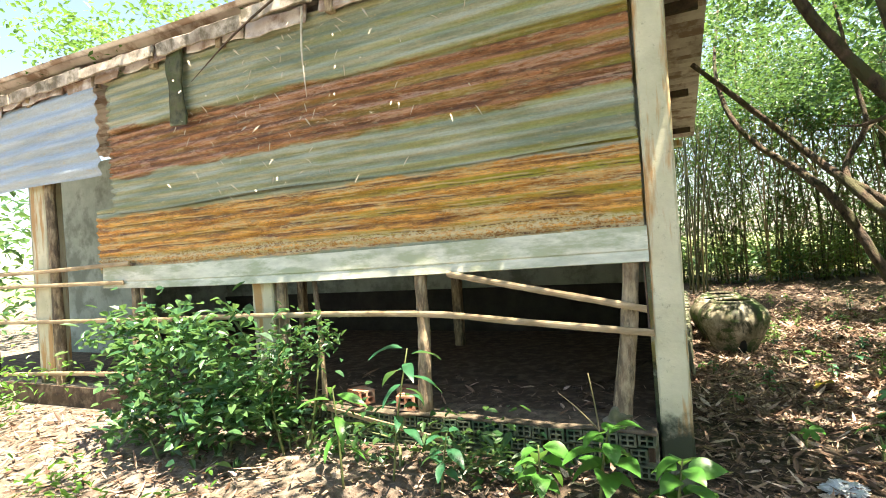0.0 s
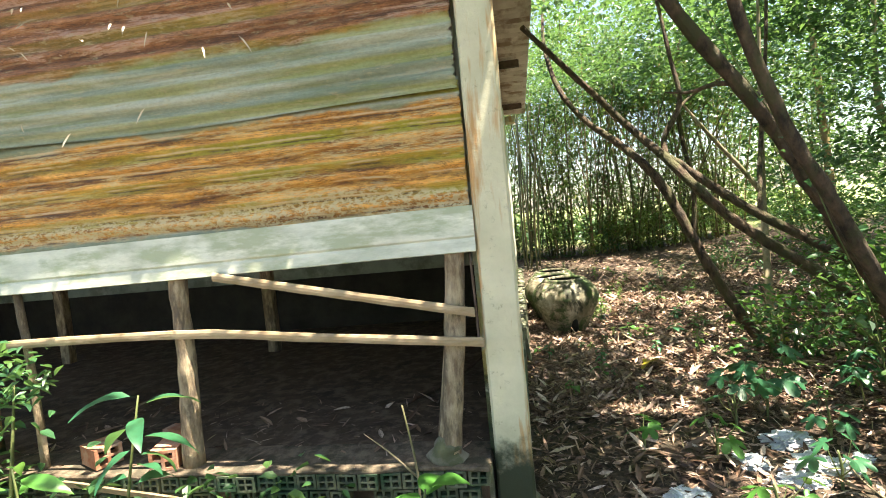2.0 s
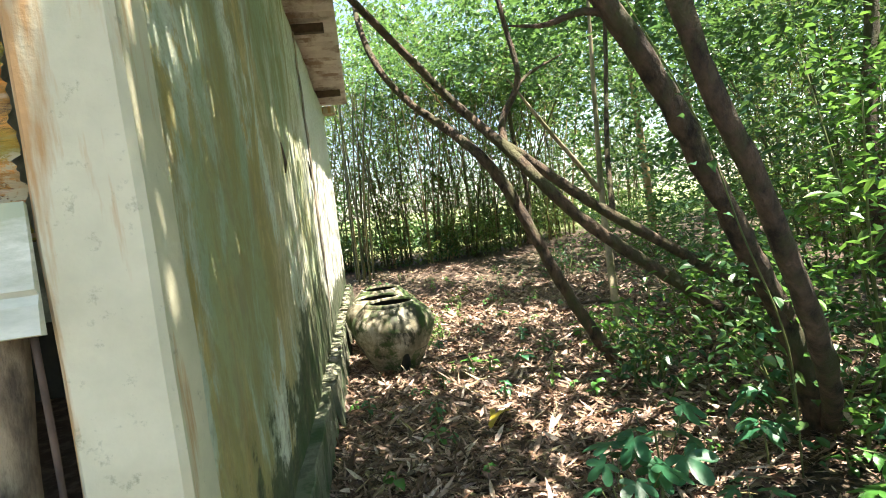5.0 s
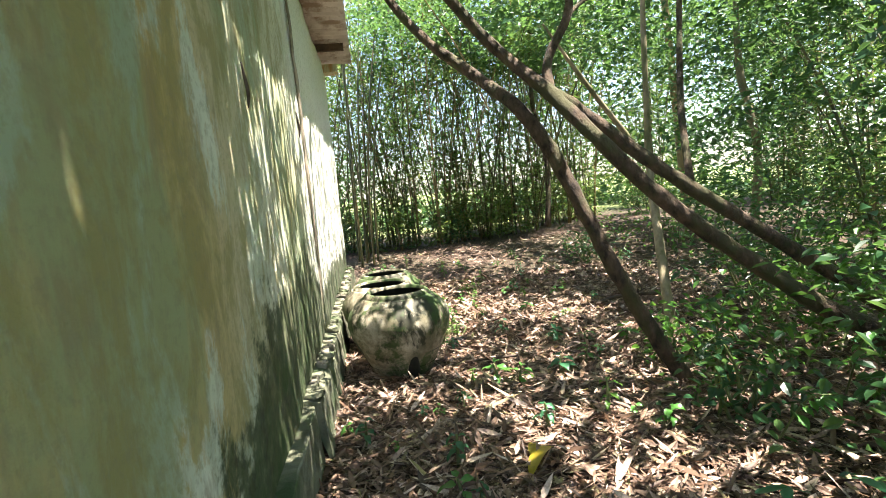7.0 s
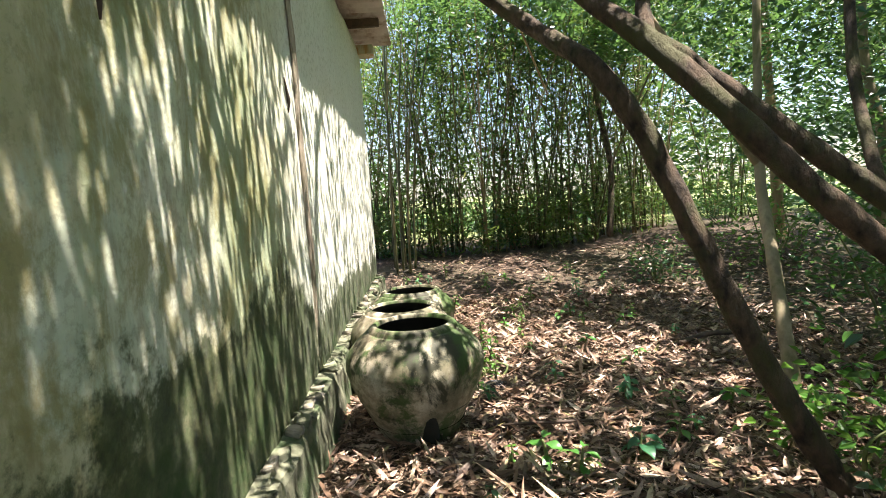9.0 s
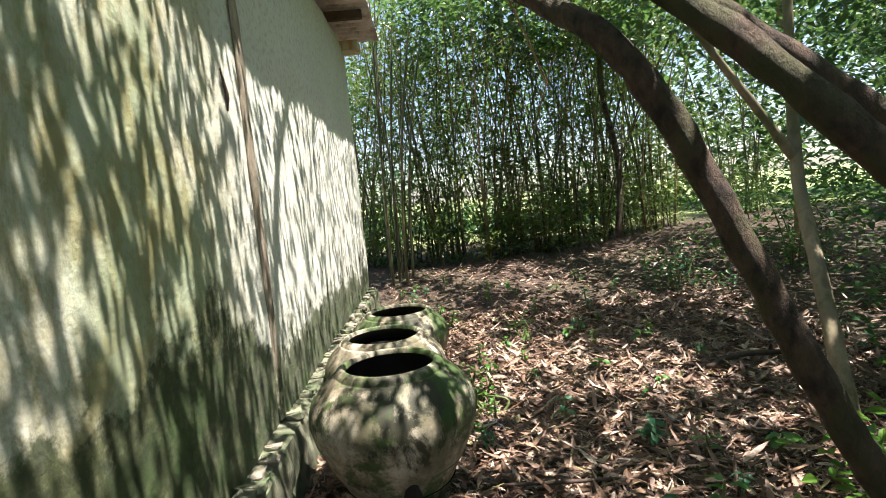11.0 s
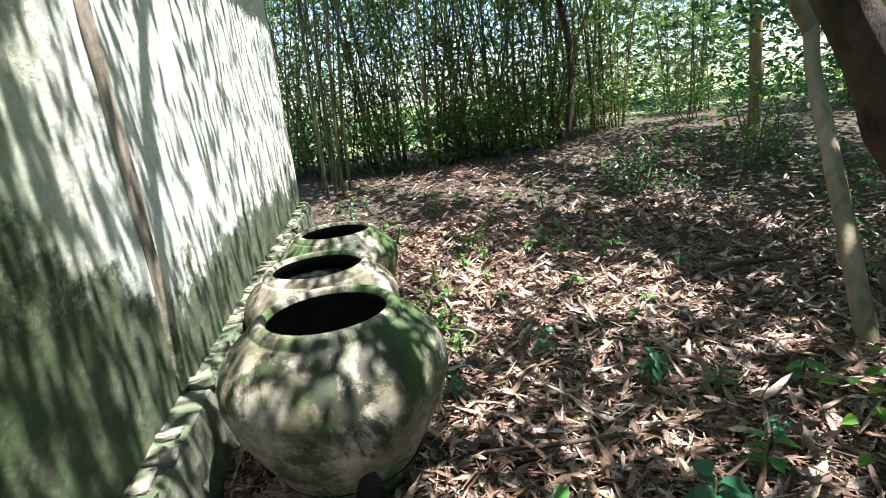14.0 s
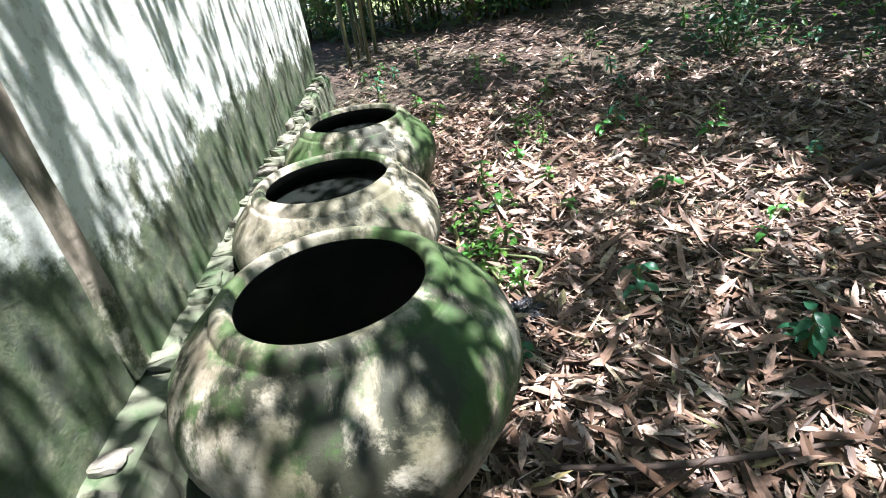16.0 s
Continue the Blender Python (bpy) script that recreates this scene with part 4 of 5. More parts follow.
def path_tree():
    t = thing("trunk_tree", "twin-stemmed tree with thick dark bark leaning over the path", "tree")
    tube("trunk", [(2.8, 1.48, -.08), (2.58, 1.38, .5), (2.40, 1.31, .83), (2.19, 1.21, 1.13), (2.02, 1.14, 1.39), (1.88, 1.1, 1.63), (1.74, 1.05, 1.84), (1.52, 1.0, 2.15), (1.18, .95, 2.6), (.85, .9, 3.2), (.4, .8, 4.3)],
         [0.0744, 0.062, 0.057, 0.0546, 0.0533, 0.0521, 0.0496, 0.0465, 0.0434, 0.0372, 0.031], BARK, t, n=56, segs=12, wob=.12, seed=4)
    tube("stem", [(2.72, 1.35, .12), (2.32, .95, .62), (1.97, .73, 1.15), (1.75, .62, 1.5), (1.54, .55, 1.85), (1.3, .46, 2.45), (1.1, .4, 3.4), (.9, .3, 4.6)], [0.0496, 0.0446, 0.0409, 0.0372, 0.0347, 0.031, 0.026, 0.0186], BARK, t, n=40, segs=11, wob=.12, seed=5)
    tube("branch", [(1.5, 1.0, 2.17), (1.38, 1.02, 2.19), (1.25, 1.08, 2.17), (1.12, 1.15, 2.2)], [0.0186, 0.0149, 0.0112, 0.00372], BARK, t, n=14, segs=7, wob=.12, seed=6)
    rng = np.random.default_rng(22)
    crown(t, rng, 20000, (-2.5, -2.6, 4.2), (5.0, 2.4, 6.2), 170, .26, (.09, .16), (.05, .085), LEAF, keep_by_shadow)
    crown(t, rng, 2500, (-6.3, -.2, 3.75), (-2.0, .6, 4.4), 30, .2, (.06, .10), (.03, .05), LEAF_BRIGHT, name="low_leaves")


path_tree()


def slim_tree(label, pts, radii, mat, lo, hi, n, seed, extra=(), under=()):
    t = thing("slim_tree", label, "tree")
    tube("trunk", pts, radii, mat, t, n=24, segs=8, wob=.1, seed=seed)
    for p, r in extra:
        tube("branch", p, r, mat, t, n=14, segs=6, wob=.1, seed=seed + 1)
    crown(t, np.random.default_rng(seed), n, lo, hi, max(8, n // 110), .28, (.09, .16), (.045, .08), LEAF, keep_by_shadow)
    if under:
        crown(t, np.random.default_rng(seed + 60), under[0], under[1], under[2], under[0] // 40, .2, (.08, .14), (.04, .07), LEAF_DARK, name="lower_crown")


slim_tree("slim pale-barked tree with a slanting side branch", [(2.98, 4.16, -.05), (3.12, 4.5, .5), (3.27, 4.85, 1.0), (3.38, 5.1, 1.47), (3.5, 5.3, 2.6), (3.6, 5.4, 4.5)], [.045, .045, .042, .04, .03, .02], BARK_PALE, (2.4, 4.2, 3.2), (5.2, 7, 5.5), 4200, 31,
          [([(3.38, 5.1, 1.45), (3.1, 5.1, 1.85), (2.7, 5.05, 2.35), (2.3, 5.0, 2.9)], [.036, .032, .026, .012])])
slim_tree("yellowish straight tree trunk at the thicket edge", [(6.72, 9.62, .15), (6.66, 9.62, 1.5), (6.6, 9.7, 3), (6.5, 9.8, 5.5)], [.10, .085, .075, .06], CULM_TAN, (5.8, 8.6, 3.2), (9.5, 12, 6.2), 5200, 32)
slim_tree("grey tree among the shrubs", [(6.4, 7.4, .3), (6.5, 7.4, 1.6), (6.3, 7.5, 3), (6.4, 7.6, 5.5)], [.07, .06, .05, .03], BARK_PALE, (3.8, 5.4, 3.0), (7.6, 9.4, 6.0), 6500, 33, under=(3800, (3.9, 5.2, 1.7), (8.0, 8.8, 3.8)))
slim_tree("dark tree among the shrubs beside the path", [(5.0, 2.9, .0), (4.9, 3.0, 1.5), (5.1, 3.1, 3), (5.0, 3.1, 5.5)], [.08, .07, .06, .04], BARK, (3.6, .5, 2.8), (7.5, 5.2, 6.0), 7000, 34, under=(3000, (3.8, 2.2, 1.6), (7.0, 5.2, 3.6)))
slim_tree("dark tree beside the path", [(4.6, .3, .0), (4.5, .3, 1.5), (4.6, .4, 3), (4.4, .4, 5.5)], [.09, .08, .07, .04], BARK, (3.2, -2.5, 2.6), (7.5, 1.5, 6.0), 6500, 35)
slim_tree("dark trunk in the bamboo thicket", [(4.3, 11.0, .4), (4.4, 11.1, 1.8), (4.2, 11.2, 3.4), (4.4, 11.3, 6)], [.07, .06, .05, .03], BARK, (2.5, 10, 3.5), (6.5, 13, 7), 5000, 36)


def bamboo(x, y, culms, leaf_n, seed, wide=.55, tall=(4.2, 6.8), dry=.2):
    rng = np.random.default_rng(seed)
    z = float(rise(x, y))
    b = thing("bamboo_clump", "dense clump of thin dark bamboo culms with narrow leaves", "bamboo", group="bamboo thicket", at=(x, y, z))
    tips = []
    for i in range(culms):
        a, r = rng.uniform(0, 2 * math.pi), wide * math.sqrt(rng.random())
        p0 = np.array([r * math.cos(a), r * math.sin(a), -.05])
        h = rng.uniform(*tall)
        lean = rng.normal(0, .19, 2) + .12 * np.array([math.cos(a), math.sin(a)])
        pts = [p0 + np.array([lean[0] * h * u ** 1.5, lean[1] * h * u ** 1.5, h * u]) for u in (0, .3, .6, .85, 1)]
        rad = rng.uniform(.010, .024)
        tube("culm", pts, [rad, rad * .9, rad * .7, rad * .4, .004], CULM_TAN if rng.random() < dry else CULM, b, n=10, segs=5, wob=.04, seed=i)
        tips.append(np.array(pts))
    T = np.array(tips)
    k = rng.integers(0, culms, leaf_n)
    u = rng.random(leaf_n) ** 1.15 * 3.999
    i = u.astype(int)
    m = 150
    k, u, i = k[:m], u[:m], i[:m]
    C = T[k, i] + (T[k, i + 1] - T[k, i]) * (u - i)[:, None] + rng.normal(0, .28, (m, 3))
    P = C[rng.integers(0, m, leaf_n)] + rng.normal(0, .17, (leaf_n, 3))
    P[:, 2] = np.maximum(P[:, 2], .12 + .9 * rng.random(leaf_n) ** 2)
    D, N = aims(rng, leaf_n, .45)
    part("foliage", small_leaves("foliage", P, D, N, rng.uniform(.08, .17, leaf_n), rng.uniform(.022, .05, leaf_n), LEAF_BAMBOO), b)
    m = 54
    V, F = [], []
    for s in range(m):
        q = T[rng.integers(0, culms), rng.integers(0, 3)] + rng.normal(0, .1, 3) + np.array([0, 0, .3])
        v, f = tube_data([q, q + rng.normal(0, .25, 3) + np.array([0, 0, .3]), q + rng.normal(0, .5, 3) + np.array([0, 0, .5])], [.006, .004, .002], 4, 4, 0)
        o = len(V)
        V += v
        F += [tuple(o + j for j in g) for g in f]
    part("twig_mass", mesh_of("twig_mass", V, F, CULM_TAN), b, "thin dry side twigs")["kind"] = "stuff"


for i, (x, y, c, n) in enumerate(((-.75, 11.9, 15, 3600), (.25, 11.5, 16, 3800), (1.2, 11.4, 15, 4000), (2.1, 11.3, 17, 4200), (2.95, 11.5, 16, 4000), (3.9, 11.9, 16, 3900), (4.9, 12.4, 15, 3800), (5.8, 13.0, 13, 3600),
                                   (8.6, 14.2, 12, 3000), (10.3, 11.2, 12, 3600), (8.8, 7.6, 13, 3600), (7.0, 5.2, 13, 3800), (6.3, 2.2, 14, 3800), (5.9, -.8, 13, 3600))):
    bamboo(x, y, int(c * 1.45), int(n * 1.6), 50 + i, dry=.75 if i == 3 else .2)

for x, y, dx in ((.22, 9.4, .02), (.30, 9.7, .10), (.42, 9.5, .16), (.16, 9.9, .05), (.50, 9.9, .2), (.34, 10.1, -.05)):
    tagged(tube("bamboo_culm", [(x, y, .0), (x + dx * .4, y, 1.6), (x + dx * 1.6, y + .1, 3.2), (x + dx * 4, y + .2, 5.2)], [.022, .020, .016, .008], CULM, n=14, segs=6, wob=.04), "single dark bamboo culm leaning behind the wall corner", "bamboo", group="bamboo culms")


def far_woods():
    rng = np.random.default_rng(90)
    P = np.concatenate([clumps(rng, 13000, (-16, 20, 1.4), (9, 27, 10), 240, .6, .8), clumps(rng, 18000, (7.5, 16.5, .9), (22, 23, 11), 260, .6, .8), clumps(rng, 30000, (11.5, -10, .2), (17, 15, 11), 330, .6, .8),
                        clumps(rng, 6000, (-26, -9, .2), (-13, 14, 6), 160, .6, .8), clumps(rng, 7000, (-14, -20, .2), (12, -9, 4), 160, .7, .8)])
    P = np.concatenate([P, clumps(rng, 5000, (-8, 15, .1), (16, 22, 1.0), 260, .4, .6)])
    D, N = aims(rng, len(P))
    ob = new("far_woods", small_leaves("far_woods", P, D, N, rng.uniform(.2, .42, len(P)), rng.uniform(.1, .2, len(P)), LEAF))
    tagged(ob, "sunlit woods beyond the bamboo thicket", "woods", kind="stuff")


far_woods()


def shrub(label, x, y, lo, hi, n, L, W, mat, seed, stems=7, count=0, spread=.10, name="shrub"):
    """A shrub: thin stems from the root to its leaf clumps."""
    rng = np.random.default_rng(seed)
    z = float(rise(x, y))
    s = thing(name, label, "shrub", at=(x, y, z))
    count = count or max(6, n // 22)
    c = rng.uniform(lo, hi, (count, 3))
    mid, half = (np.array(lo) + np.array(hi)) / 2, (np.array(hi) - np.array(lo)) / 2
    c = mid + (c - mid) * (1 - .25 * rng.random((count, 1)))
    c[:, 2] = np.maximum(c[:, 2], .06)
    k = rng.integers(0, count, n)
    P = c[k] + rng.normal(0, spread, (n, 3))
    P[:, 2] = np.maximum(P[:, 2], .04)
    D, N = aims(rng, n, .15, .45)
    part("foliage", leaves("foliage", P, D, N, rng.uniform(*L, n), rng.uniform(*W, n), mat), s)
    for i in range(stems):
        q = Vector(c[int(i * count / stems)])
        root = Vector((rng.normal(0, .05) + .35 * q.x, rng.normal(0, .05) + .35 * q.y, -.04))
        tube("stem", [root, root.lerp(q, .5) + Vector((rng.normal(0, .05), rng.normal(0, .05), .05)), q], [.012, .009, .004], STEM, s, n=8, segs=5, wob=.05)
    return s


shrub("leafy green bush in front of the shed", -3.45, -.55, (-.95, -.35, .1), (.95, .30, 1.08), 2100, (.07, .13), (.038, .065), LEAF_BUSH, 61, 12, spread=.09)
shrub("leafy dark green bush beside the column", -2.55, -.38, (-.35, -.2, .15), (.35, .2, .98), 420, (.05, .09), (.025, .045), LEAF_BUSH, 62, 6, spread=.08)
shrub("sunlit weeds beside the sunlit column", -6.7, -.7, (-1.1, -.5, .05), (1.0, .5, .62), 800, (.05, .10), (.02, .04), LEAF_BRIGHT, 63, 8)
shrub("low weeds in front of the brick base", -1.5, -.38, (-.9, -.16, .03), (.9, .12, .26), 380, (.05, .10), (.025, .05), LEAF, 64, 8)
shrub("low weeds on the sunlit yard", -3.2, -1.5, (-1.4, -.5, .02), (1.2, .4, .20), 420, (.04, .09), (.02, .04), LEAF_BRIGHT, 65, 8)
# shrubs on the side of the path
for i, (x, y, lo, hi, n, mat) in enumerate((
        (2.9, 1.7, (-.7, -.6, .1), (.7, .6, 1.1), 560, LEAF), (3.4, .3, (-.8, -.7, .1), (.8, .7, 1.9), 1100, LEAF), (3.0, -.9, (-.7, -.6, .1), (.7, .6, 1.6), 800, LEAF_BRIGHT),
        (3.5, 3.2, (-.8, -.7, .05), (.8, .7, .8), 560, LEAF_BRIGHT), (4.2, 4.3, (-.9, -.8, .1), (.9, .8, 1.5), 900, LEAF), (4.6, 1.6, (-.9, -.9, .3), (.9, .9, 2.6), 1300, LEAF),
        (5.4, 5.9, (-.9, -.8, .1), (.9, .8, 1.7), 900, LEAF), (5.6, 8.2, (-1, -.8, .1), (1, .8, 1.3), 700, LEAF_BRIGHT), (2.55, 3.25, (-.25, -.25, .05), (.25, .25, .4), 150, LEAF_BRIGHT),
        (4.3, -.9, (-.9, -.9, .3), (.9, .9, 2.8), 1200, LEAF_BRIGHT), (3.9, 7.9, (-.5, -.3, .05), (.5, .3, .5), 200, LEAF_DARK),
        (2.35, 2.5, (-.25, -.22, .05), (.25, .22, .5), 150, LEAF_DARK), (7.3, 12.2, (-.9, -.4, .05), (.9, .4, .7), 400, LEAF_DARK), (1.2, 10.9, (-1.6, -.3, .0), (1.6, .3, .7), 700, LEAF_DARK),
        (-.6, 11.6, (-1.0, -.4, .0), (1.0, .4, .8), 350, LEAF), (3.4, 11.7, (-1.2, -.4, .0), (1.2, .4, .7), 350, LEAF),
        (2.75, .75, (-.45, -.5, .1), (.6, .5, 1.5), 420, LEAF_BRIGHT), (2.5, -.1, (-.35, -.4, .2), (.6, .4, 1.9), 380, LEAF), (3.5, 1.6, (-.6, -.6, .6), (.8, .6, 2.6), 900, LEAF_BRIGHT), (3.9, -.2, (-.7, -.7, 1.2), (.7, .7, 3.2), 900, LEAF))):
    shrub("green undergrowth shrub of thin stems beside the path", x, y, lo, hi, int(n * 1.3), (.05, .10), (.028, .055), mat, 170 + i, 8, spread=.12)


def rosette(name, label, x, y, leaf_specs, stem_h, mat, seed, lean=(0, 0), tops=1):
    """A plant with one stem and large separate leaves: leaf_specs is (count, low length, high length, width share)."""
    rng = np.random.default_rng(seed)
    t = thing(name, label, "plant", at=(x, y, float(rise(x, y))))
    top = Vector((lean[0], lean[1], stem_h))
    tube("stem", [(0, 0, -.03), (lean[0] * .4, lean[1] * .4, stem_h * .5), top], [.009, .007, .004], STEM, t, n=8, segs=6, wob=.05)
    cnt, l0, l1, share = leaf_specs
    for i in range(cnt):
        u = .35 + .65 * (i + 1) / cnt
        a = i * 2.4 + rng.normal(0, .3)
        L = rng.uniform(l0, l1)
        p = np.array([[lean[0] * u, lean[1] * u, stem_h * u]])
        me = big_leaf(L, L * share, rng)
        k = part("leaf", me, t)
        me.materials.append(mat)
        k.location = tuple(p[0])
        k.rotation_euler = (rng.normal(0, .2), rng.uniform(-.25, .45), a)
    return t


def big_leaf(L, W, rng):
    """One pointed leaf along +x with a raised edge and a falling tip."""
    V, F = [], []
    n = 7
    dr = rng.uniform(.15, .45)
    for i in range(n + 1):
        u = i / n
        w = W * .5 * (math.sin(math.pi * min(1, u ** .75)) ** .85 if 0 < u < 1 else 0)
        x, z = L * (.12 + .88 * u), .06 * L * math.sin(2.2 * u) - dr * L * u * u
        V += [(x, -w, z + w * .30 + .004 * math.sin(9 * u)), (x, 0, z), (x, w, z + w * .30 - .004 * math.sin(8 * u))]
    for i in range(n):
        a = 3 * i
        F += [(a, a + 3, a + 4, a + 1), (a + 1, a + 4, a + 5, a + 2)]
    V += [(0, 0, 0), (0, .002, 0)]
    F.append((len(V) - 2, 1, len(V) - 1))
    me = bpy.data.meshes.new("leaf")
    me.from_pydata(V, [], F)
    me.polygons.foreach_set("use_smooth", [True] * len(me.polygons))
    return me


LEAF_SHINY = leaf_mat("glossy_leaf", [(.055, .20, .035), (.09, .27, .05)], .38, .35)
LEAF_TEAL = leaf_mat("blue_green_leaf", [(.025, .13, .065), (.04, .17, .075)], .35, .4)
rosette("broadleaf_seedling", "bright green broad-leaved seedling before the brick base", -.38, -.62, (14, .15, .25, .62), .44, LEAF_SHINY, 81, (.08, -.05))
rosette("broadleaf_seedling", "bright green broad-leaved seedling before the brick base", -.02, -.62, (13, .15, .24, .62), .40, LEAF_SHINY, 82, (.05, .02))
rosette("broadleaf_seedling", "small bright green seedling on the ground", -.66, -.70, (9, .12, .2, .6), .34, LEAF_SHINY, 83)
rosette("tall_weed", "tall weed with long drooping green leaves", -1.62, -.62, (13, .16, .26, .30), .82, LEAF_TEAL, 84, (.14, .04))
rosette("tall_weed", "tall weed with long drooping green leaves", -1.9, -.75, (10, .16, .28, .26), .62, LEAF_SHINY, 85, (-.05, .02))
rosette("tall_weed", "weed with blue-green leaves beside the base", -1.25, -.7, (9, .12, .2, .4), .36, LEAF_TEAL, 86, (.05, .02))


def lobed_leaf(R, rng):
    """A flat hand-shaped leaf of five pointed lobes, its stalk end at the origin."""
    V, F = [(0, 0, 0)], []
    n = 40
    for i in range(n + 1):
        w = -2.6 + 5.2 * i / n
        lobe = abs(math.cos(w / 5.2 * 5 * math.pi)) ** .8
        r = R * (.42 + .58 * lobe) * (1 - .09 * w * w)
        V.append((r * math.cos(w) * .98, r * math.sin(w), -.30 * r * r / R + .03 * R * math.sin(5 * w) + rng.normal(0, .01) * R))
    for i in range(1, n + 1):
        F.append((0, i, i + 1))
    me = bpy.data.meshes.new("leaf")
    me.from_pydata(V, [], F)
    me.polygons.foreach_set("use_smooth", [True] * len(me.polygons))
    return me


def lobed_weed(label, x, y, count, R, h, mat, seed, spread=.2):
    """A weed whose lobed leaves stand on long stalks."""
    r = np.random.default_rng(seed)
    t = thing("lobed_weed", label, "plant", at=(x, y, float(rise(x, y))))
    tube("stem", [(0, 0, -.03), (.01, .01, h * .4), (.0, .02, h * .8)], [.009, .008, .005], STEM, t, n=8, segs=6, wob=.05)
    for i in range(count):
        a = i * 2.4 + r.normal(0, .3)
        u = r.uniform(.45, 1)
        tip = Vector((spread * u * math.cos(a), spread * u * math.sin(a), h * (.55 + .5 * r.random())))
        tube("leaf_stalk", [(0, .01, h * .5 * u), tip * .6 + Vector((0, 0, .06 * h)), tip], [.004, .003, .002], STEM, t, n=6, segs=5, wob=0)
        me = lobed_leaf(R * r.uniform(.65, 1.15), r)
        me.materials.append(mat)
        k = part("leaf", me, t)
        k.location, k.rotation_euler = tip, (r.normal(0, .25), r.uniform(.05, .5), a)


TEALISH, GREENISH = "blue-green weed with hand-shaped lobed leaves beside plastic bags", "bright green weed with lobed leaves among dry leaves"
lobed_weed(TEALISH, 1.62, 1.15, 10, .145, .48, LEAF_TEAL, 87)
lobed_weed(TEALISH, 1.36, .98, 7, .125, .38, LEAF_TEAL, 88, .16)
lobed_weed(GREENISH, 1.12, .62, 4, .10, .22, LEAF_SHINY, 89, .12)
lobed_weed(GREENISH, .74, .72, 4, .09, .20, LEAF_SHINY, 90, .1)
lobed_weed(GREENISH, 1.15, -.02, 5, .10, .24, LEAF_SHINY, 91, .14)
lobed_weed(TEALISH, 1.58, .28, 5, .10, .24, LEAF_TEAL, 92, .14)
lobed_weed(TEALISH, 1.80, .78, 6, .10, .28, LEAF_TEAL, 93, .15)
lobed_weed(GREENISH, 2.15, .45, 6, .10, .32, LEAF_SHINY, 94, .16)
rosette("broadleaf_weed", "low weed with broad blue-green leaves on the litter", 1.68, 3.46, (7, .09, .15, .6), .13, LEAF_TEAL, 95, (.02, .02))
rosette("broadleaf_weed", "low weed with bright green leaves on the litter", 1.92, 3.56, (7, .07, .12, .5), .16, LEAF_SHINY, 96, (.02, .0))
rosette("broadleaf_weed", "low weed with bright green leaves on the litter", 2.12, 4.02, (6, .06, .10, .55), .12, LEAF_SHINY, 97, (.0, .02))
dead = thing("bare_twig", "bare dead forked twig standing before the base", "twig", at=(-.42, -.35, float(rise(-.42, -.35))))
tube("twig", [(0, 0, -.03), (.02, 0, .3), (-.02, 0, .62)], [.008, .006, .004], BARK_PALE, dead, n=8, segs=5)
tube("twig", [(.02, 0, .3), (-.1, 0, .42), (-.2, 0, .5)], [.005, .004, .002], BARK_PALE, dead, n=6, segs=5)


# ---- climbers, sprays, sticks ----
def vine():
    v = thing("climbing_vine", "thin vine with paired round leaves climbing the trunk", "vine")
    tube("stem", [(2.35, 1.15, .0), (2.2, 1.02, .7), (1.98, .98, 1.25), (1.8, .94, 1.7), (1.5, .9, 2.2), (1.3, .86, 2.6)], [.005, .005, .004, .004, .003, .003], STEM, v, n=30, segs=5, wob=0)
    r = np.random.default_rng(201)
    for i in range(13):
        u = min(1, max(0, i / 12 + r.normal(0, .03)))
        p = Vector((2.35, 1.1, .1)).lerp(Vector((1.35, .84, 2.55)), u) + Vector((0, -.05 - .04 * r.random(), 0))
        for a in (0, math.pi):
            me = big_leaf(r.uniform(.035, .085), r.uniform(.025, .05), r)
            me.materials.append(LEAF_TEAL)
            k = part("leaf", me, v)
            k.location, k.rotation_euler = p + Vector((r.normal(0, .015), 0, r.normal(0, .03))), (r.normal(0, .5), r.uniform(-.4, .5), a + r.normal(0, .8))


vine()


def spray(label, root, tip, pairs, size, mat, seed):
    """An arching stalk with paired leaflets."""
    r = np.random.default_rng(seed)
    root, tip = Vector(root), Vector(tip)
    root.z = float(rise(root.x, root.y)) - .02
    s = thing("leaf_spray", label, "plant")
    path = [root, root.lerp(tip, .5) + Vector((0, 0, .35 * (tip.z - root.z))), tip]
    tube("stalk", path, [.006, .005, .002], STEM, s, n=12, segs=5, wob=0)
    pts = smooth_path(path, 40)
    for i in range(pairs):
        q = pts[int(14 + 25 * i / pairs)]
        d = (tip - root).normalized()
        h = math.atan2(d.y, d.x)
        for sd in (-1, 1):
            L = size * r.uniform(.75, 1.2) * (1 - .35 * i / pairs)
            me = big_leaf(L, L * .46, r)
            me.materials.append(mat)
            k = part("leaflet", me, s)
            k.location, k.rotation_euler = q, (r.normal(0, .15), r.uniform(.1, .5), h + sd * (1.1 + r.normal(0, .15)))


r = np.random.default_rng(210)
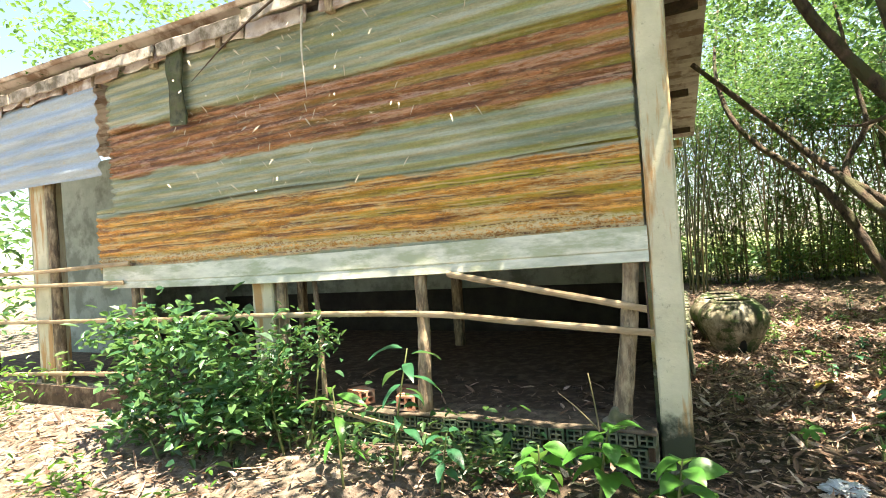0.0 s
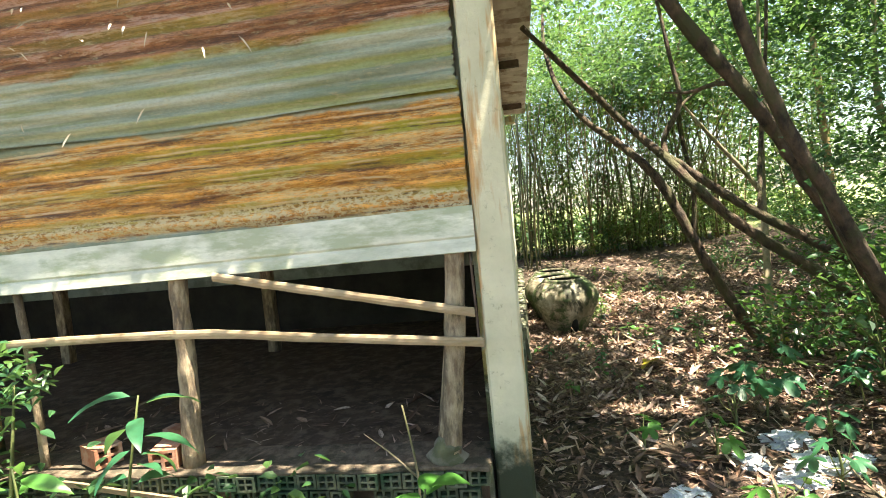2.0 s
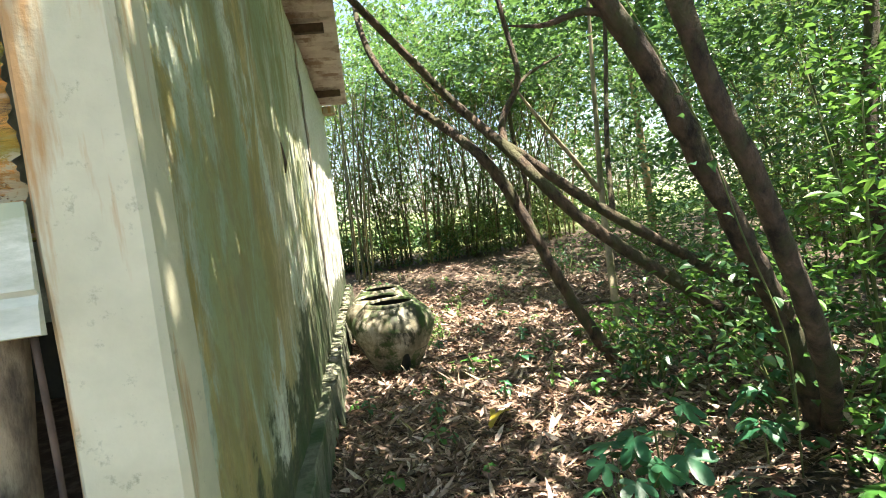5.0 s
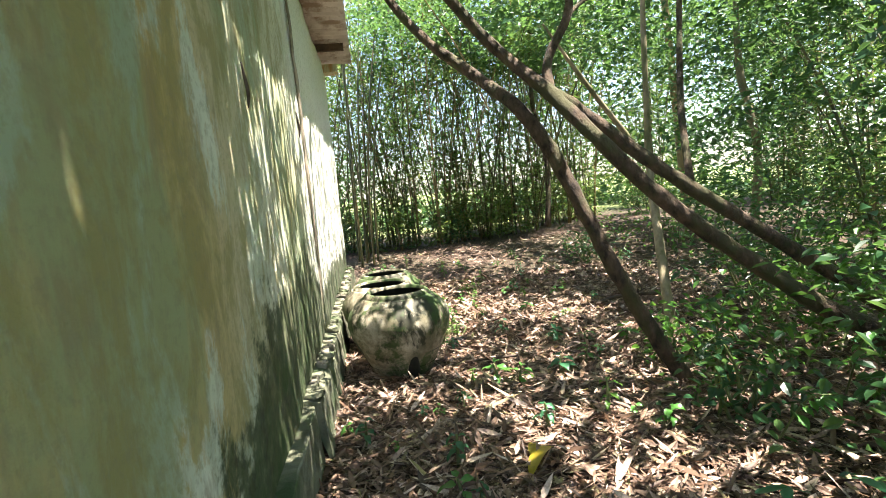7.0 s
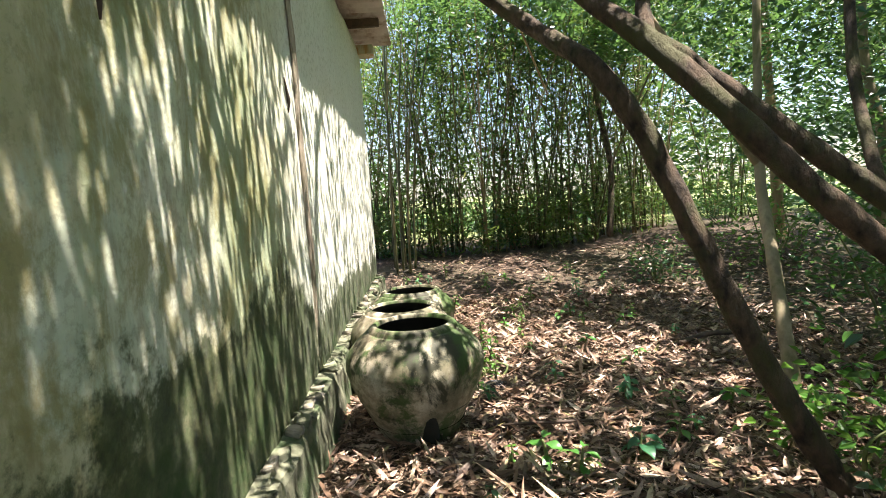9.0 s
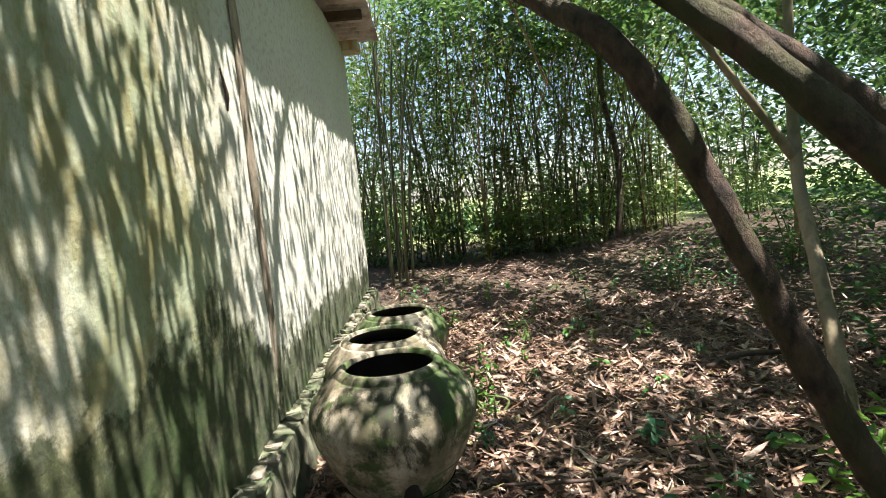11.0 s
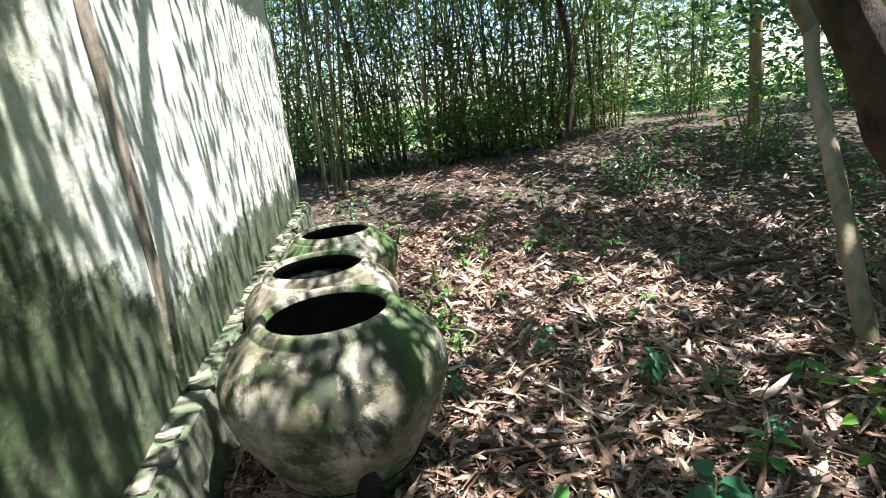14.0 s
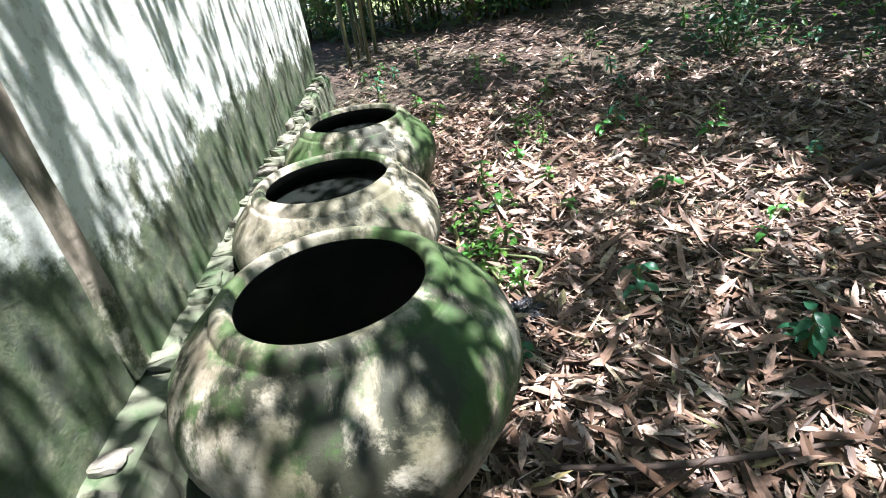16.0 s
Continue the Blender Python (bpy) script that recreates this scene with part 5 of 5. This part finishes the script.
for i, (x, y) in enumerate(((2.45, 1.7), (2.9, 1.2), (3.1, 1.6), (2.3, 1.3), (2.05, .2), (2.2, .35), (2.6, 1.0), (2.75, 1.35), (2.5, .6), (2.9, 2.0), (3.0, 2.5), (2.5, 2.7), (2.7, 3.3), (3.2, .9), (2.65, -.3), (3.3, 3.6), (2.3, 2.2))):
    a = r.uniform(0, 6.28)
    h = .34 if i < 4 else r.uniform(.25, .85)
    spray("arching spray of paired green leaflets beside the path", (x, y, 0), (x + .28 * math.cos(a), y + .28 * math.sin(a), h), 7, .13 if i < 4 else .09, LEAF_TEAL if i % 3 == 0 or i < 4 else LEAF_SHINY, 220 + i)
tagged(tube("fallen_stick", [(1.02, 3.93, .04), (1.35, 3.86, .06), (1.8, 3.85, .05)], [.008, .010, .006], DARKWOOD, n=14, segs=6, wob=.1), "dark thin stick lying across the dry leaves", "stick")
tagged(tube("fallen_stick", [(2.7, 5.1, .06), (3.0, 5.2, .09), (3.5, 5.2, .07)], [.02, .022, .016], DARKWOOD, n=12, segs=7, wob=.15), "dark rotten stick lying on the leaves", "stick")
tagged(tube("bent_cane", [(1.0, 4.4, 3.1), (1.5, 5.2, 2.75), (2.0, 6.2, 2.3)], [.004, .008, .010], CULM_TAN, n=14, segs=5, wob=0), "pale dry cane hanging from the tree over the path", "cane")
for i, (x, y) in enumerate(((1.04, 4.88), (1.02, 5.25), (1.12, 5.0), (1.6, 6.5), (.95, 4.6))):
    shrub("small green weed beside the water jars", x, y, (-.10, -.10, .02), (.10, .10, .22), 46, (.03, .055), (.016, .028), LEAF_BRIGHT, 240 + i, 4, spread=.05, name="weed")


# ---- seedlings, litter, bags ----
def seedling(seed, mat, cnt, l0, l1, share, h):
    return rosette("seedling", "small green seedling among the dry leaves", 0, 0, (cnt, l0, l1, share), h, mat, seed)


KINDS = [seedling(100, LEAF_SHINY, 6, .035, .06, .5, .09), seedling(101, LEAF_TEAL, 8, .04, .07, .45, .13), seedling(102, LEAF_BRIGHT, 9, .03, .06, .5, .16), seedling(103, LEAF_SHINY, 5, .06, .10, .5, .10)]
rng = np.random.default_rng(110)
spots = [(1.0, 4.55), (1.05, 4.35), (1.15, 4.75), (.98, 5.05), (1.2, 5.5), (1.35, 3.35), (1.05, 3.5), (2.1, 3.7), (.2, 3.0), (.3, 2.85), (2.9, 3.3), (1.9, 4.2)]
spots += [(rng.uniform(.35, 5.2), rng.uniform(.6, 9.2)) for _ in range(120)]
for i, k in enumerate(KINDS):
    k.location = (*spots[i], float(rise(*spots[i])))
    k["group"] = "seedlings on the ground"
for i, (x, y) in enumerate(spots[4:]):
    copy_thing(KINDS[int(rng.integers(0, 4))], pose(x, y, float(rise(x, y)), rng.normal(0, 6), rng.normal(0, 6), rng.uniform(0, 360)) @ Matrix.Scale(rng.uniform(.7, 1.5), 4))


def litter():
    rng = np.random.default_rng(120)
    zones = [(95000, (.06, 1.2), (4.2, 7.5)), (22000, (.06, -1.5), (5.5, 3.0)), (12000, (.0, 5.0), (6.5, 10.5)), (10000, (-6.5, -3.2), (.6, -.2)), (420, (-3.0, -.05), (-.15, .9))]
    for n, lo, hi in zones:
        x, y = rng.uniform(lo[0], hi[0], n), rng.uniform(lo[1], hi[1], n)
        inside = hi[0] < 0 and lo[1] > -.2
        z = (np.full(n, .337) if inside else rise(x, y)) + rng.uniform(.0, .035, n)
        ok = np.ones(n, bool) if inside else ~((x < .1) & (y > -.12))
        P = np.stack([x, y, z], 1)[ok]
        n = len(P)
        a = rng.uniform(0, 2 * math.pi, n)
        D = np.stack([np.cos(a), np.sin(a), rng.normal(.05, .22, n)], 1)
        N = np.stack([rng.normal(0, .45, n), rng.normal(0, .45, n), np.ones(n)], 1)
        L = rng.gamma(2.1, .025, n) + .016
        W = np.where(rng.random(n) < .66, L * rng.uniform(.08, .17, n), L * rng.uniform(.22, .48, n)).clip(.004, .032)
        ob = new("leaf_litter", leaves("leaf_litter", P, D, N, L, W, DRY, rng.uniform(.05, .3), -.10))
        tagged(ob, "brown dry bamboo leaves covering the ground", "leaf litter", kind="stuff")


litter()
rng = np.random.default_rng(130)
for i in range(120):
    x, y = (rng.uniform(.9, 3.2), rng.uniform(2.6, 6.5)) if i < 90 else (rng.uniform(.4, 3.5), rng.uniform(0, 4))
    me = big_leaf(rng.uniform(.12, .22), rng.uniform(.012, .026), rng)
    me.materials.append(DRY)
    k = tagged(new("dry_leaf", me), "long curled dry bamboo leaf on the ground", "leaf", group="large dry leaves")
    k.location, k.rotation_euler = (x, y, float(rise(x, y)) + .035), (rng.normal(0, .5), rng.normal(-.1, .15), rng.uniform(0, 6.3))
for x, y, s in ((1.29, 2.45, .30), (1.18, 2.5, .12), (2.6, 2.9, .12), (3.1, 3.9, .12)):
    me = big_leaf(s, s * .42, rng)
    me.materials.append(LEAF_YELLOW)
    k = tagged(new("yellow_leaf", me), "fallen yellow leaf on the brown litter", "leaf", group="yellow leaves")
    k.location, k.rotation_euler = (x, y, float(rise(x, y)) + .05), (rng.normal(0, .3), -.1, rng.uniform(0, 6.3))
for i in range(26):
    x, y = rng.uniform(.5, 4.5), rng.uniform(.5, 8)
    a, l = rng.uniform(0, 6.3), rng.uniform(.3, .9)
    z = float(rise(x, y)) + .03
    tagged(tube("fallen_twig", [(x, y, z), (x + l * .5 * math.cos(a), y + l * .5 * math.sin(a), z + .02), (x + l * math.cos(a + .2), y + l * math.sin(a + .2), z)], [.006, .005, .003], BARK_PALE if i % 2 else DARKWOOD, n=7, segs=5), "thin dry twig lying on the leaves", "twig", group="fallen twigs")


def flakes():
    """Pale dry leaf flakes caught in webs before the sheets."""
    rng = np.random.default_rng(140)
    n = 110
    x = rng.choice([-3.6, -3.0, -2.6, -2.2, -1.5], n) + rng.normal(0, .22, n)
    P = np.stack([x, rng.uniform(-.22, -.13, n), rng.uniform(2.1, 3.35, n)], 1)
    D, N = aims(rng, n, .9)
    ob = new("web_flakes", leaves("web_flakes", P, D, N, rng.uniform(.03, .10, n), rng.uniform(.006, .016, n), PALE_FLAKE))
    tagged(ob, "pale dry leaf flakes caught in cobwebs before the sheets", "dry flakes", kind="stuff")
    tagged(tube("pale_strip", [(-2.42, -.19, 3.45), (-2.44, -.2, 3.1), (-2.43, -.19, 2.75)], [.010, .008, .003], PALE_FLAKE, n=8, segs=5), "pale dry leaf strip hanging from the roof", "leaf strip")
    tagged(tube("hanging_twig", [(-2.2, -.35, 3.6), (-2.9, -.38, 3.3), (-3.5, -.32, 3.05)], [.012, .008, .003], DARKWOOD, n=10, segs=6), "bare dark twig hanging over the roof edge", "twig")


PALE_FLAKE = plain_mat("pale_dry_flake", (.50, .44, .34), (.72, .66, .54), 20, .7, .1)
flakes()


def bag(x, y, rx, ry, h, seed, mat=BAG, label="crumpled white plastic bag on the ground", category="plastic bag"):
    bm = bmesh.new()
    bmesh.ops.create_icosphere(bm, subdivisions=5, radius=1)
    for v in bm.verts:
        c = v.co
        k = 1 + .55 * noise.noise(c * 1.6 + Vector((seed, 0, 0))) + .5 * abs(noise.noise(c * 3.1 + Vector((0, seed, 0)))) - .5 * abs(noise.noise(c * 5.5)) - .25 * abs(noise.noise(c * 12))
        v.co = Vector((c.x * rx * k, c.y * ry * k, max(-.02, c.z * h * k)))
    me = bpy.data.meshes.new("plastic_bag")
    bm.to_mesh(me)
    bm.free()
    me.materials.append(mat)
    b = tagged(new("plastic_bag", me), label, category, group="litter bags")
    b.location = (x, y, float(rise(x, y)) + .015)


bag(1.57, .80, .14, .09, .05, 1)
bag(1.39, .32, .12, .06, .04, 8)
bag(1.84, .56, .06, .05, .04, 9)
bag(1.58, .46, .15, .10, .06, 2)
bag(1.27, .53, .09, .07, .03, 3)
bag(.84, .22, .10, .08, .03, 5)
bag(1.12, 4.62, .10, .07, .04, 6, CHAR, "crumpled black plastic bag beside the jars")
